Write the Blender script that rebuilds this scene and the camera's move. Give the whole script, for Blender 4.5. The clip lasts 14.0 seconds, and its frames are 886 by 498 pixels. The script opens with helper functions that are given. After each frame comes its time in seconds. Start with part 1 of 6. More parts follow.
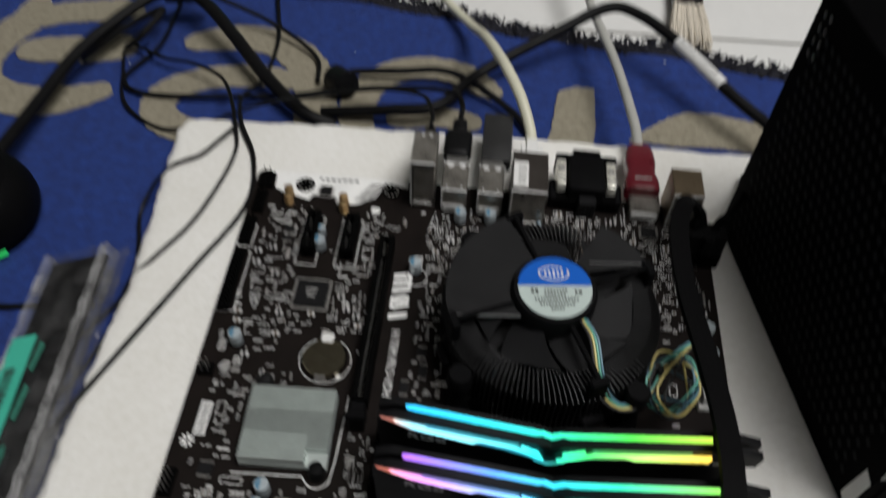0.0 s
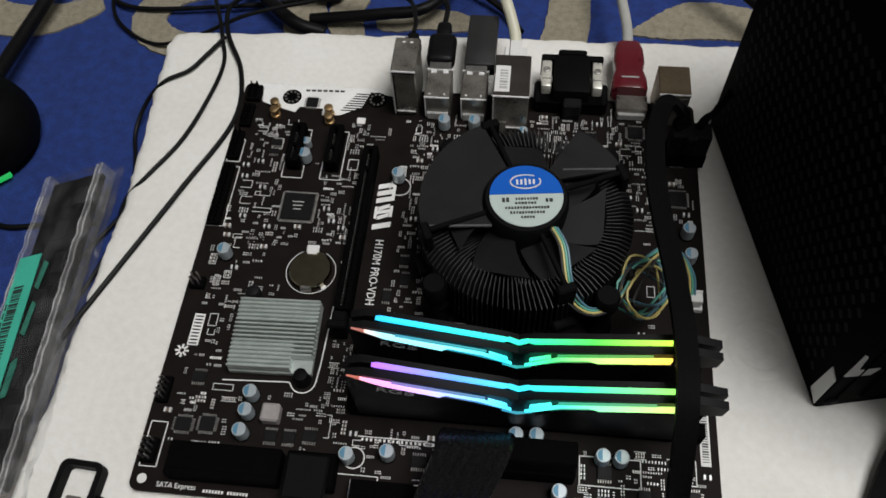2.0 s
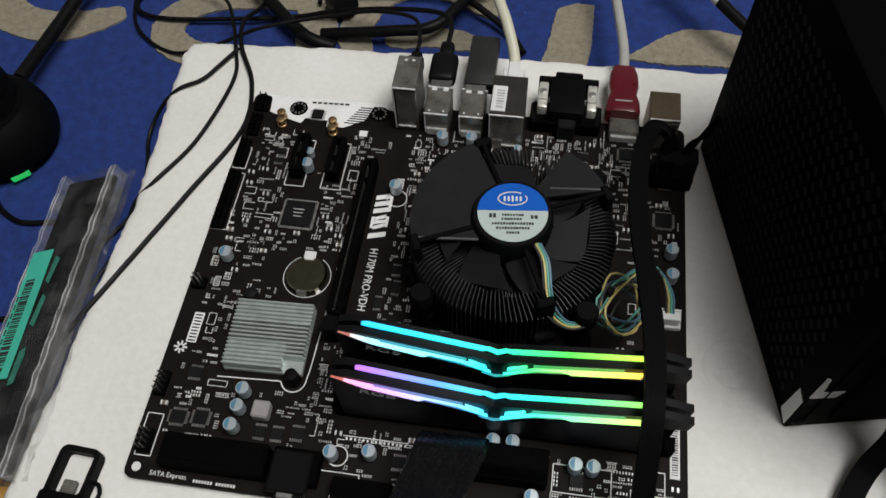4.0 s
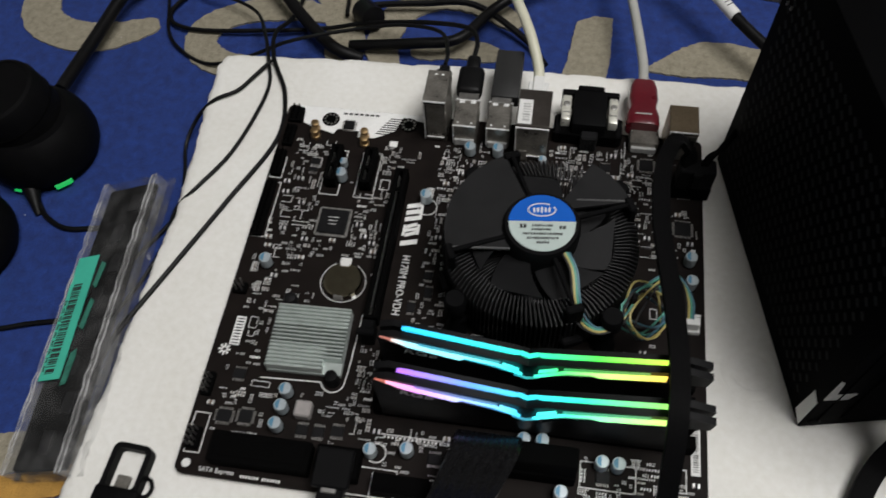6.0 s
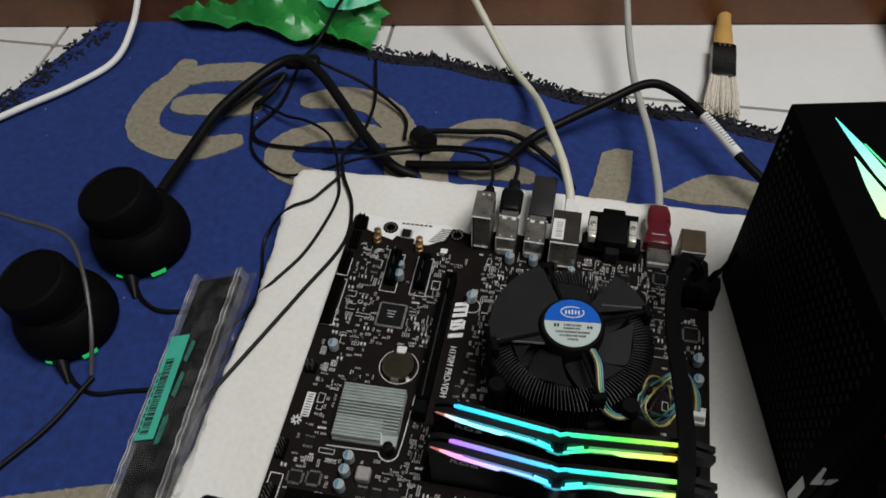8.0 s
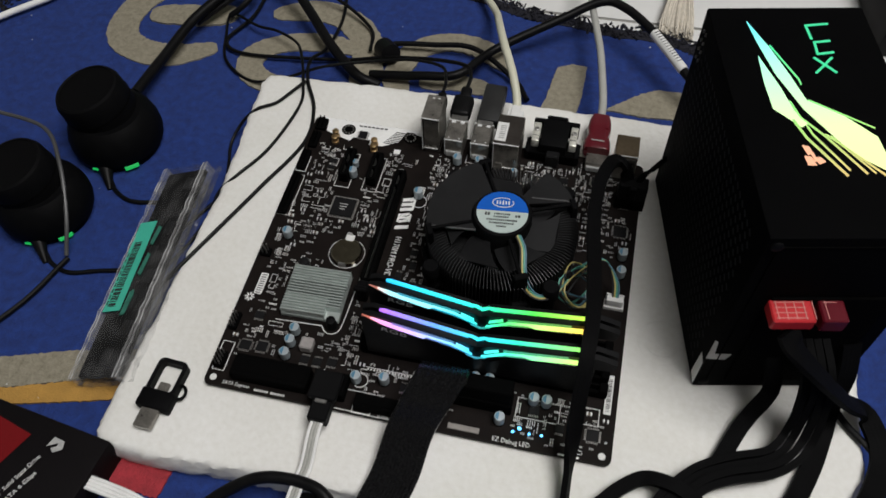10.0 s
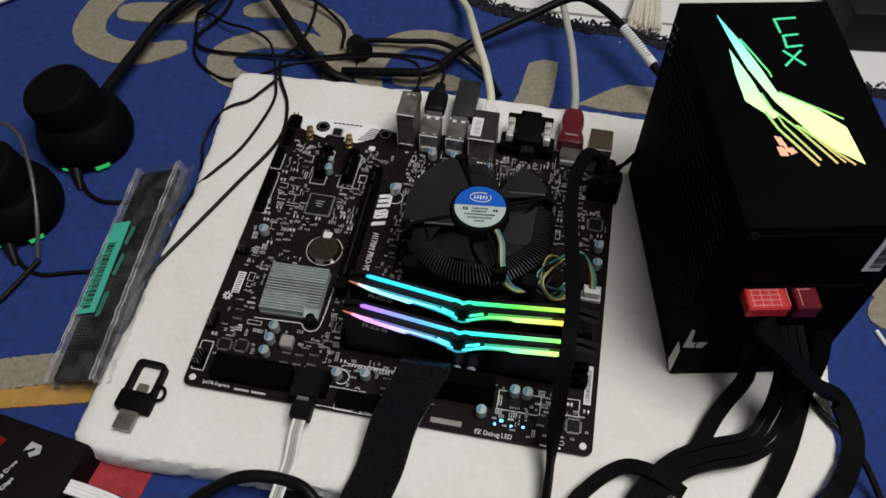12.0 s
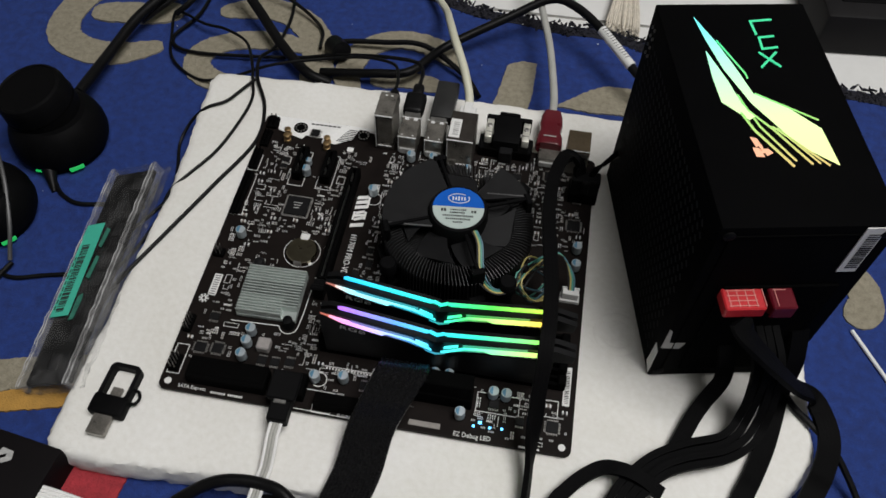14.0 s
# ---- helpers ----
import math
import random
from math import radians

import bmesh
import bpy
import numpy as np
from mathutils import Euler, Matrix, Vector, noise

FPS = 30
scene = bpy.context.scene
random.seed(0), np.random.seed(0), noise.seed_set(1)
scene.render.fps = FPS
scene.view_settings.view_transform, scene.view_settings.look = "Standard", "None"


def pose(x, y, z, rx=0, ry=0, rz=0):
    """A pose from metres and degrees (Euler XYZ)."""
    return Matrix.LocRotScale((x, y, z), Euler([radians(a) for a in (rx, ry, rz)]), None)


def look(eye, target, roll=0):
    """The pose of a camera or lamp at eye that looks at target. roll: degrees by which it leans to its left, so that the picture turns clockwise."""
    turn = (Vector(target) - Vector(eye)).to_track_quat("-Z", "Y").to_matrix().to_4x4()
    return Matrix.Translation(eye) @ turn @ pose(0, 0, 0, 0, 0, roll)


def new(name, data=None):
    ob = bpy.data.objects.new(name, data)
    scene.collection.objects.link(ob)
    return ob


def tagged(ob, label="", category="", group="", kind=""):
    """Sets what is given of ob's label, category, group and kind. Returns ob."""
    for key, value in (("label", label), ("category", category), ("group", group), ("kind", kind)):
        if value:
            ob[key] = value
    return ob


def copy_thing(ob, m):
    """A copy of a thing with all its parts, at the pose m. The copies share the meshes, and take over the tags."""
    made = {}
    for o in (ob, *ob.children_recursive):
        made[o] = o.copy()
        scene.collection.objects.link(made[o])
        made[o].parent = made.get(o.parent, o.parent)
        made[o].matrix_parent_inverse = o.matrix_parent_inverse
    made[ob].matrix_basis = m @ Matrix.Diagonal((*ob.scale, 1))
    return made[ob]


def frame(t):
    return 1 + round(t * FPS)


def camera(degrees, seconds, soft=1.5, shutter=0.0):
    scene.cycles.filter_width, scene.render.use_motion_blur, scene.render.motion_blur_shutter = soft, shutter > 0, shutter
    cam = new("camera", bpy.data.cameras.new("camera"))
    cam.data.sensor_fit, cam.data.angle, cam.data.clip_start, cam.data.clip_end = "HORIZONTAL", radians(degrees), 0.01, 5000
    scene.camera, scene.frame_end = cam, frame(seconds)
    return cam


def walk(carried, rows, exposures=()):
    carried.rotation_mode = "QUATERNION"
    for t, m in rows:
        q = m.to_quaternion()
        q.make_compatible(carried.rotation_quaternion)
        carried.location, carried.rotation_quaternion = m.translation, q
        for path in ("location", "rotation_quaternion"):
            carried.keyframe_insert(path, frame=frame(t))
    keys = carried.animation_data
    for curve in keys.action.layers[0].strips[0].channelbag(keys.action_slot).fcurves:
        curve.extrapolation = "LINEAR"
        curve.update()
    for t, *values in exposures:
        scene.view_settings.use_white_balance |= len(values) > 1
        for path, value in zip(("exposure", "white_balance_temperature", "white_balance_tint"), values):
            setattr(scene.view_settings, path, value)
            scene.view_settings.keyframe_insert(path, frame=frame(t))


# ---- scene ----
cam = camera(57.0, 14.0, soft=1.6, shutter=0.5)
PATH = [
    (0, (0.12, -0.082, 0.328), (0.054, 1.169, -1.231), 2.9),
    (0.5, (0.14, -0.064, 0.284), (0.066, 1.001, -1.407), 1.1),
    (1, (0.142, -0.063, 0.299), (0.037, 0.969, -1.411), -1.6),
    (1.5, (0.147, -0.069, 0.319), (0.029, 0.967, -1.388), -2.0),
    (2, (0.152, -0.075, 0.338), (-0.011, 0.946, -1.374), -3.9),
    (2.5, (0.157, -0.08, 0.352), (-0.028, 0.942, -1.357), -4.0),
    (3, (0.166, -0.078, 0.353), (-0.044, 0.941, -1.356), -4.0),
    (3.2, (0.166, -0.081, 0.347), (-0.044, 0.957, -1.349), -3.7),
    (5.3, (0.169, -0.08, 0.364), (-0.046, 0.948, -1.338), -4.0),
    (5.5, (0.169, -0.079, 0.365), (-0.046, 0.954, -1.334), -4.0),
    (6, (0.153, -0.088, 0.373), (-0.057, 0.935, -1.332), -3.7),
    (6.5, (0.14, -0.103, 0.379), (-0.115, 0.955, -1.299), -4.7),
    (7, (0.141, -0.102, 0.411), (-0.152, 1.048, -1.199), -4.6),
    (7.2, (0.14, -0.106, 0.424), (-0.149, 1.116, -1.133), -3.7),
    (9.3, (0.177, -0.168, 0.439), (-0.102, 1.016, -1.148), -0.4),
    (9.5, (0.189, -0.162, 0.439), (-0.108, 0.99, -1.169), -1.6),
    (10, (0.195, -0.178, 0.444), (-0.082, 0.94, -1.19), -1.5),
    (10.5, (0.19, -0.186, 0.455), (-0.087, 0.927, -1.183), -2.5),
    (11, (0.189, -0.184, 0.448), (-0.064, 0.933, -1.191), -1.6),
    (11.5, (0.189, -0.182, 0.446), (-0.038, 0.94, -1.194), -0.5),
    (12, (0.188, -0.182, 0.445), (-0.007, 0.948, -1.193), 0.9),
    (12.5, (0.189, -0.182, 0.445), (0.004, 0.955, -1.19), 1.3),
    (13, (0.189, -0.182, 0.444), (0.018, 0.96, -1.189), 1.9),
    (13.5, (0.189, -0.182, 0.444), (0.03, 0.963, -1.189), 2.4),
    (14, (0.19, -0.181, 0.443), (0.038, 0.962, -1.191), 2.6),
]
walk(cam, [(t, look(eye, target, roll)) for t, eye, target, roll in PATH], exposures=[(0.0, -0.05), (1.5, -0.05), (3.0, 0.0), (6.2, 0.0), (7.0, -0.1), (7.2, -0.17), (9.5, -0.12), (14.0, -0.1)])

# strengths of the lamp, the memory light bars and the supply's light panel
LAMP, BAR, PANEL = 53.0, 1.7, 1.5

# ---------- light ----------
world = bpy.data.worlds.new("room_dusk")
scene.world = world
world.use_nodes = True
world.node_tree.nodes["Background"].inputs[0].default_value = (0.55, 0.62, 0.75, 1)
world.node_tree.nodes["Background"].inputs[1].default_value = 0.02

lamp_data = bpy.data.lights.new("ceiling_lamp_light", "AREA")
lamp_data.shape, lamp_data.size, lamp_data.size_y = "RECTANGLE", 1.2, 1.0
lamp_data.energy, lamp_data.color = LAMP, (1.0, 0.982, 0.972)
lamp = new("ceiling_lamp_light", lamp_data)
lamp.matrix_world = look((0.9, -0.1, 2.3), (0.25, 0.15, 0.0))


# ---------- materials ----------
def mat(name, col, rough=0.5, metal=0.0, var=0.15, scale=60.0, fine=600.0, bump=0.1, coat=0.0, col2=None, trans=0.0, emit=0.0, depth=0.0004, spec=0.5):
    m = bpy.data.materials.new(name)
    m.use_nodes = True
    nt = m.node_tree
    b = nt.nodes["Principled BSDF"]
    tc = nt.nodes.new("ShaderNodeTexCoord")
    n1 = nt.nodes.new("ShaderNodeTexNoise")
    n1.inputs["Scale"].default_value, n1.inputs["Detail"].default_value = scale, 4.0
    n2 = nt.nodes.new("ShaderNodeTexNoise")
    n2.inputs["Scale"].default_value, n2.inputs["Detail"].default_value = fine, 3.0
    for n in (n1, n2):
        nt.links.new(tc.outputs["Object"], n.inputs["Vector"])
    add = nt.nodes.new("ShaderNodeMath")
    add.operation = "MULTIPLY_ADD"
    nt.links.new(n1.outputs["Fac"], add.inputs[0])
    add.inputs[1].default_value = 0.65
    sc = nt.nodes.new("ShaderNodeMath")
    sc.operation = "MULTIPLY"
    nt.links.new(n2.outputs["Fac"], sc.inputs[0])
    sc.inputs[1].default_value = 0.35
    nt.links.new(sc.outputs[0], add.inputs[2])
    ramp = nt.nodes.new("ShaderNodeValToRGB")
    ramp.color_ramp.elements[0].position, ramp.color_ramp.elements[1].position = 0.3, 0.7
    lo = col2 if col2 else tuple(c * (1 - var) for c in col)
    hi = col if col2 else tuple(min(1.0, c * (1 + var)) for c in col)
    ramp.color_ramp.elements[0].color, ramp.color_ramp.elements[1].color = (*lo, 1), (*hi, 1)
    nt.links.new(add.outputs[0], ramp.inputs["Fac"])
    nt.links.new(ramp.outputs["Color"], b.inputs["Base Color"])
    b.inputs["Metallic"].default_value = metal
    rr = nt.nodes.new("ShaderNodeMapRange")
    rr.inputs["To Min"].default_value, rr.inputs["To Max"].default_value = max(0.02, rough - 0.1), min(1.0, rough + 0.1)
    nt.links.new(n1.outputs["Fac"], rr.inputs["Value"])
    nt.links.new(rr.outputs["Result"], b.inputs["Roughness"])
    if bump:
        bp = nt.nodes.new("ShaderNodeBump")
        bp.inputs["Strength"].default_value, bp.inputs["Distance"].default_value = bump, depth
        nt.links.new(add.outputs[0], bp.inputs["Height"])
        nt.links.new(bp.outputs["Normal"], b.inputs["Normal"])
    b.inputs["Coat Weight"].default_value = coat
    b.inputs["Specular IOR Level"].default_value = spec
    b.inputs["Transmission Weight"].default_value = trans
    if emit:
        b.inputs["Emission Color"].default_value, b.inputs["Emission Strength"].default_value = (*col, 1), emit
    return m


def glow(name, stops, strength, axis=0, lo=0.0, hi=1.0, diag=0.0):
    """A light guide whose colour runs along one local axis."""
    m = bpy.data.materials.new(name)
    m.use_nodes = True
    nt = m.node_tree
    b = nt.nodes["Principled BSDF"]
    tc = nt.nodes.new("ShaderNodeTexCoord")
    sep = nt.nodes.new("ShaderNodeSeparateXYZ")
    nt.links.new(tc.outputs["Object"], sep.inputs[0])
    mr = nt.nodes.new("ShaderNodeMapRange")
    mr.inputs["From Min"].default_value, mr.inputs["From Max"].default_value = lo, hi
    nt.links.new(sep.outputs[axis], mr.inputs["Value"])
    ramp = nt.nodes.new("ShaderNodeValToRGB")
    while len(ramp.color_ramp.elements) < len(stops):
        ramp.color_ramp.elements.new(0.5)
    for e, (p, c) in zip(ramp.color_ramp.elements, stops):
        e.position, e.color = p, (*c, 1)
    nt.links.new(mr.outputs["Result"], ramp.inputs["Fac"])
    b.inputs["Base Color"].default_value = (0.04, 0.04, 0.04, 1)
    b.inputs["Specular IOR Level"].default_value = 0.2
    b.inputs["Roughness"].default_value = 0.3
    nt.links.new(ramp.outputs["Color"], b.inputs["Emission Color"])
    b.inputs["Emission Strength"].default_value = strength
    return m


M = dict(
    pcb=mat("pcb_black", (0.008, 0.0058, 0.005), 0.6, var=0.4, scale=90, fine=1500, bump=0.15, depth=0.0002, spec=0.09),
    silk=mat("silkscreen_white", (0.8, 0.8, 0.78), 0.6, var=0.1, bump=0),
    solder=mat("bright_solder", (0.82, 0.82, 0.79), 0.35, 0.25, var=0.3, scale=300, bump=0.1),
    silkdim=mat("silkscreen_grey", (0.4, 0.4, 0.39), 0.6, var=0.3, scale=400, bump=0),
    black=mat("black_plastic", (0.003, 0.003, 0.0033), 0.62, var=0.3, scale=120, fine=2000, bump=0.1, spec=0.09),
    matte=mat("matte_black_plastic", (0.0027, 0.0027, 0.003), 0.6, var=0.3, scale=150, fine=2500, bump=0.2, spec=0.06),
    slotm=mat("slot_black", (0.0022, 0.0022, 0.0022), 0.85, var=0.3, bump=0.1, spec=0.02),
    chip=mat("chip_epoxy", (0.009, 0.009, 0.0095), 0.45, var=0.2, scale=300, bump=0.1, spec=0.12),
    tin=mat("tinned_metal", (0.5, 0.49, 0.47), 0.36, 1.0, var=0.15, scale=150, bump=0.1),
    pins=mat("solder_tin_dull", (0.4, 0.39, 0.37), 0.42, 0.8, var=0.3, scale=300, bump=0.1),
    shell=mat("connector_shell", (0.25, 0.235, 0.21), 0.3, 0.72, var=0.5, scale=110, fine=900, bump=0.15),
    brass=mat("brass", (0.5, 0.34, 0.17), 0.38, 1.0, var=0.15, bump=0.05),
    alu=mat("aluminium_fins", (0.52, 0.57, 0.545), 0.42, 0.6, var=0.1, scale=200, bump=0.1),
    finblack=mat("cooler_fins", (0.075, 0.075, 0.077), 0.42, 0.85, var=0.2, bump=0.1),
    can=mat("capacitor_can", (0.47, 0.53, 0.56), 0.42, 0.5, var=0.1, scale=200, bump=0.05),
    foam=mat("foam_white", (0.83, 0.825, 0.795), 0.9, var=0.0, col2=(0.69, 0.675, 0.62), scale=11, fine=260, bump=0.5, depth=0.002),
    rug=mat("rug_blue", (0.014, 0.045, 0.23), 0.95, var=0.0, col2=(0.006, 0.019, 0.11), scale=160, fine=1100, bump=1.0, depth=0.002),
    ruglet=mat("rug_beige", (0.32, 0.29, 0.22), 0.95, var=0.0, col2=(0.19, 0.17, 0.12), scale=220, fine=900, bump=1.0, depth=0.002),
    rugyel=mat("rug_ochre", (0.42, 0.23, 0.05), 0.95, var=0.2, scale=90, fine=900, bump=1.0, depth=0.002),
    rugred=mat("rug_red", (0.35, 0.03, 0.04), 0.95, var=0.3, scale=150, fine=900, bump=1.0, depth=0.002),
    rugblk=mat("rug_border", (0.008, 0.008, 0.014), 0.95, var=0.3, scale=90, fine=900, bump=1.0, depth=0.002),
    tile=mat("floor_tile_glaze", (0.72, 0.72, 0.7), 0.22, var=0.05, scale=9, fine=120, bump=0.03),
    grout=mat("grout", (0.2, 0.19, 0.17), 0.9, var=0.3, scale=80, bump=0.3),
    wall=mat("wall_paint", (0.36, 0.36, 0.35), 0.85, var=0.06, scale=3, fine=90, bump=0.15),
    wood=mat("varnished_wood", (0.19, 0.075, 0.028), 0.35, var=0.0, col2=(0.09, 0.033, 0.014), scale=14, fine=160, bump=0.2),
    paint=mat("case_paint_black", (0.0022, 0.0022, 0.0024), 0.65, 0.0, var=0.2, scale=40, fine=2600, bump=0.15, depth=0.0002, spec=0.014),
    spreader=mat("anodised_black", (0.004, 0.004, 0.0045), 0.45, 0.0, var=0.2, scale=120, fine=2600, bump=0.1, spec=0.16),
    braid=mat("glossy_black_braid", (0.004, 0.004, 0.0045), 0.27, var=0.3, scale=700, fine=2500, bump=0.2, spec=0.3),
    cable=mat("cable_black", (0.004, 0.004, 0.0043), 0.45, var=0.25, scale=200, bump=0.1, spec=0.14),
    weave=mat("sleeved_cable_black", (0.0028, 0.0028, 0.003), 0.6, var=0.4, scale=900, fine=2500, bump=0.5, spec=0.04),
    white=mat("cable_white", (0.62, 0.61, 0.48), 0.45, var=0.08, scale=60, bump=0.05),
    grey=mat("cable_grey", (0.42, 0.42, 0.39), 0.4, var=0.1, scale=60, bump=0.05),
    red=mat("red_connector", (0.5, 0.02, 0.025), 0.4, var=0.12, bump=0.05),
    maroon=mat("maroon_plug", (0.11, 0.005, 0.012), 0.3, var=0.15, bump=0.05, coat=0.3),
    label=mat("paper_label", (0.7, 0.7, 0.68), 0.6, var=0.06, scale=80, bump=0.05),
    teal=mat("teal_label", (0.06, 0.5, 0.36), 0.5, var=0.1, scale=60, bump=0.05),
    bluelab=mat("blue_label", (0.006, 0.1, 0.48), 0.65, var=0.05, bump=0, spec=0.15),
    greylab=mat("pale_label", (0.45, 0.53, 0.5), 0.45, var=0.05, bump=0),
    ink=mat("ink_black", (0.02, 0.02, 0.02), 0.7, var=0.1, bump=0),
    gold=mat("wire_yellow", (0.55, 0.46, 0.16), 0.45, var=0.1, bump=0),
    greenw=mat("wire_green", (0.1, 0.36, 0.28), 0.45, var=0.1, bump=0),
    bluew=mat("wire_blue", (0.09, 0.2, 0.26), 0.45, var=0.1, bump=0),
    plasticbag=mat("green_plastic_bag", (0.03, 0.33, 0.06), 0.3, var=0.0, col2=(0.008, 0.14, 0.025), scale=18, fine=90, bump=0.3),
    tealbag=mat("teal_plastic_bag", (0.06, 0.55, 0.3), 0.35, var=0.2, scale=18, fine=90, bump=0.3),
    handle=mat("brush_handle_wood", (0.55, 0.33, 0.1), 0.35, var=0.15, scale=30, bump=0.1),
    bristle=mat("brush_bristle", (0.66, 0.61, 0.52), 0.8, var=0.15, scale=300, fine=1200, bump=0.5),
    ferrule=mat("ferrule_steel", (0.1, 0.1, 0.1), 0.25, 1.0, var=0.2, bump=0.05),
    boxblk=mat("printed_card_black", (0.006, 0.005, 0.0055), 0.6, var=0.3, scale=20, bump=0.05, spec=0.06),
    boxred=mat("printed_card_red", (0.16, 0.008, 0.01), 0.55, var=0.15, scale=20, bump=0.05, spec=0.08),
)
# thin clear plastic: mostly see-through, with a gloss and a faint milky body
def clearmat(name, share, milk):
    m = bpy.data.materials.new(name)
    m.use_nodes = True
    nt = m.node_tree
    b = nt.nodes["Principled BSDF"]
    b.inputs["Base Color"].default_value = (milk, milk, milk, 1)
    b.inputs["Roughness"].default_value = 0.16
    t = nt.nodes.new("ShaderNodeBsdfTransparent")
    mix = nt.nodes.new("ShaderNodeMixShader")
    tc = nt.nodes.new("ShaderNodeTexCoord")
    n = nt.nodes.new("ShaderNodeTexNoise")
    n.inputs["Scale"].default_value, n.inputs["Detail"].default_value = 70.0, 5.0
    nt.links.new(tc.outputs["Object"], n.inputs["Vector"])
    # the noise puts patches of highlight into the plastic
    mr = nt.nodes.new("ShaderNodeMapRange")
    mr.inputs["From Min"].default_value, mr.inputs["From Max"].default_value = 0.45, 0.68
    mr.inputs["To Min"].default_value, mr.inputs["To Max"].default_value = share * 0.3, share
    nt.links.new(n.outputs["Fac"], mr.inputs["Value"])
    nt.links.new(mr.outputs["Result"], mix.inputs[0])
    nt.links.new(t.outputs[0], mix.inputs[1])
    nt.links.new(b.outputs[0], mix.inputs[2])
    nt.links.new(mix.outputs[0], nt.nodes["Material Output"].inputs["Surface"])
    return m


M["clear"] = clearmat("clear_plastic_film", 0.22, 0.12)
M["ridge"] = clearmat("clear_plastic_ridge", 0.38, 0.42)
# paler mix for the shine painted along the folds
M["crease"] = clearmat("clear_plastic_fold_shine", 0.75, 0.6)

M["bar_top"] = glow("light_bar_top", [(0.0, (0.02, 0.5, 1.0)), (0.42, (0.03, 0.85, 0.8)), (0.58, (0.03, 0.85, 0.35)), (0.75, (0.08, 0.85, 0.08)), (1.0, (0.55, 0.9, 0.08))], BAR, 0, 0.0, 0.12)
M["bar_low"] = glow("light_bar_low", [(0.0, (0.6, 0.45, 0.4)), (0.06, (0.3, 0.75, 0.9)), (0.25, (0.25, 0.9, 1.0)), (0.45, (0.03, 0.8, 0.8)), (0.62, (0.06, 0.8, 0.2)), (0.8, (0.5, 0.95, 0.2)), (1.0, (0.95, 0.6, 0.08))], BAR * 1.2, 0, 0.0, 0.12)
M["bar_dim"] = glow("light_bar_dim", [(0.0, (0.03, 0.3, 0.5)), (0.45, (0.04, 0.5, 0.5)), (0.6, (0.05, 0.5, 0.1)), (1.0, (0.3, 0.4, 0.08))], BAR * 0.6, 0, 0.0, 0.134)
M["bar_mid"] = glow("light_bar_mid", [(0.0, (0.06, 0.5, 0.9)), (0.45, (0.03, 0.6, 0.8)), (0.62, (0.06, 0.7, 0.2)), (0.8, (0.35, 0.7, 0.15)), (1.0, (0.7, 0.5, 0.08))], BAR * 0.45, 0, 0.0, 0.12)
M["bar_tip"] = glow("light_bar_tip", [(0.0, (0.6, 0.2, 0.15)), (0.5, (0.5, 0.35, 0.5)), (1.0, (0.1, 0.4, 0.5))], BAR * 0.5, 0, 0.0, 0.03)
# the nearer module runs from violet through blue to green
M["bar_top_b"] = glow("light_bar_top_violet", [(0.0, (0.5, 0.12, 0.95)), (0.3, (0.12, 0.35, 1.0)), (0.5, (0.03, 0.7, 0.9)), (0.7, (0.03, 0.85, 0.5)), (1.0, (0.3, 0.9, 0.12))], BAR, 0, 0.0, 0.12)
M["bar_low_b"] = glow("light_bar_low_violet", [(0.0, (0.85, 0.3, 0.4)), (0.1, (0.75, 0.3, 0.9)), (0.3, (0.3, 0.5, 1.0)), (0.48, (0.05, 0.65, 0.95)), (0.65, (0.06, 0.85, 0.5)), (1.0, (0.55, 0.9, 0.15))], BAR * 1.2, 0, 0.0, 0.12)
M["bar_dim_b"] = glow("light_bar_dim_violet", [(0.0, (0.25, 0.1, 0.5)), (0.45, (0.04, 0.35, 0.55)), (0.6, (0.04, 0.5, 0.3)), (1.0, (0.2, 0.4, 0.08))], BAR * 0.6, 0, 0.0, 0.134)
M["bar_mid_b"] = glow("light_bar_mid_violet", [(0.0, (0.6, 0.2, 0.8)), (0.4, (0.06, 0.4, 0.9)), (0.62, (0.05, 0.65, 0.5)), (1.0, (0.35, 0.6, 0.1))], BAR * 0.45, 0, 0.0, 0.12)
M["bar_tip_b"] = glow("light_bar_tip_red", [(0.0, (0.7, 0.18, 0.12)), (0.5, (0.6, 0.25, 0.4)), (1.0, (0.3, 0.3, 0.6))], BAR * 0.5, 0, 0.0, 0.03)
M["panel"] = glow("psu_light_panel", [(0.0, (0.9, 0.9, 0.35)), (0.4, (0.68, 0.95, 0.42)), (0.75, (0.4, 0.95, 0.62)), (1.0, (0.15, 0.8, 0.78))], PANEL, 1, 0.025, 0.14)
M["panel_line"] = glow("psu_light_lines", [(0.0, (0.9, 0.5, 0.2)), (0.5, (0.3, 0.85, 0.2)), (1.0, (0.05, 0.85, 0.35))], PANEL * 0.8, 1, 0.025, 0.13)
M["panel_word"] = glow("psu_light_word", [(0.0, (0.05, 0.75, 0.35)), (1.0, (0.05, 0.75, 0.35))], PANEL * 0.75, 1)
M["panel_mark"] = glow("psu_light_mark", [(0.0, (1.0, 0.5, 0.3)), (1.0, (1.0, 0.55, 0.35))], PANEL * 0.8, 1)
M["led_green"] = glow("green_led", [(0.0, (0.01, 0.8, 0.16)), (1.0, (0.01, 0.7, 0.14))], 0.55, 0)
M["led_cyan"] = glow("board_led", [(0.0, (0.1, 0.45, 0.9)), (1.0, (0.06, 0.4, 0.9))], 6.0, 0)


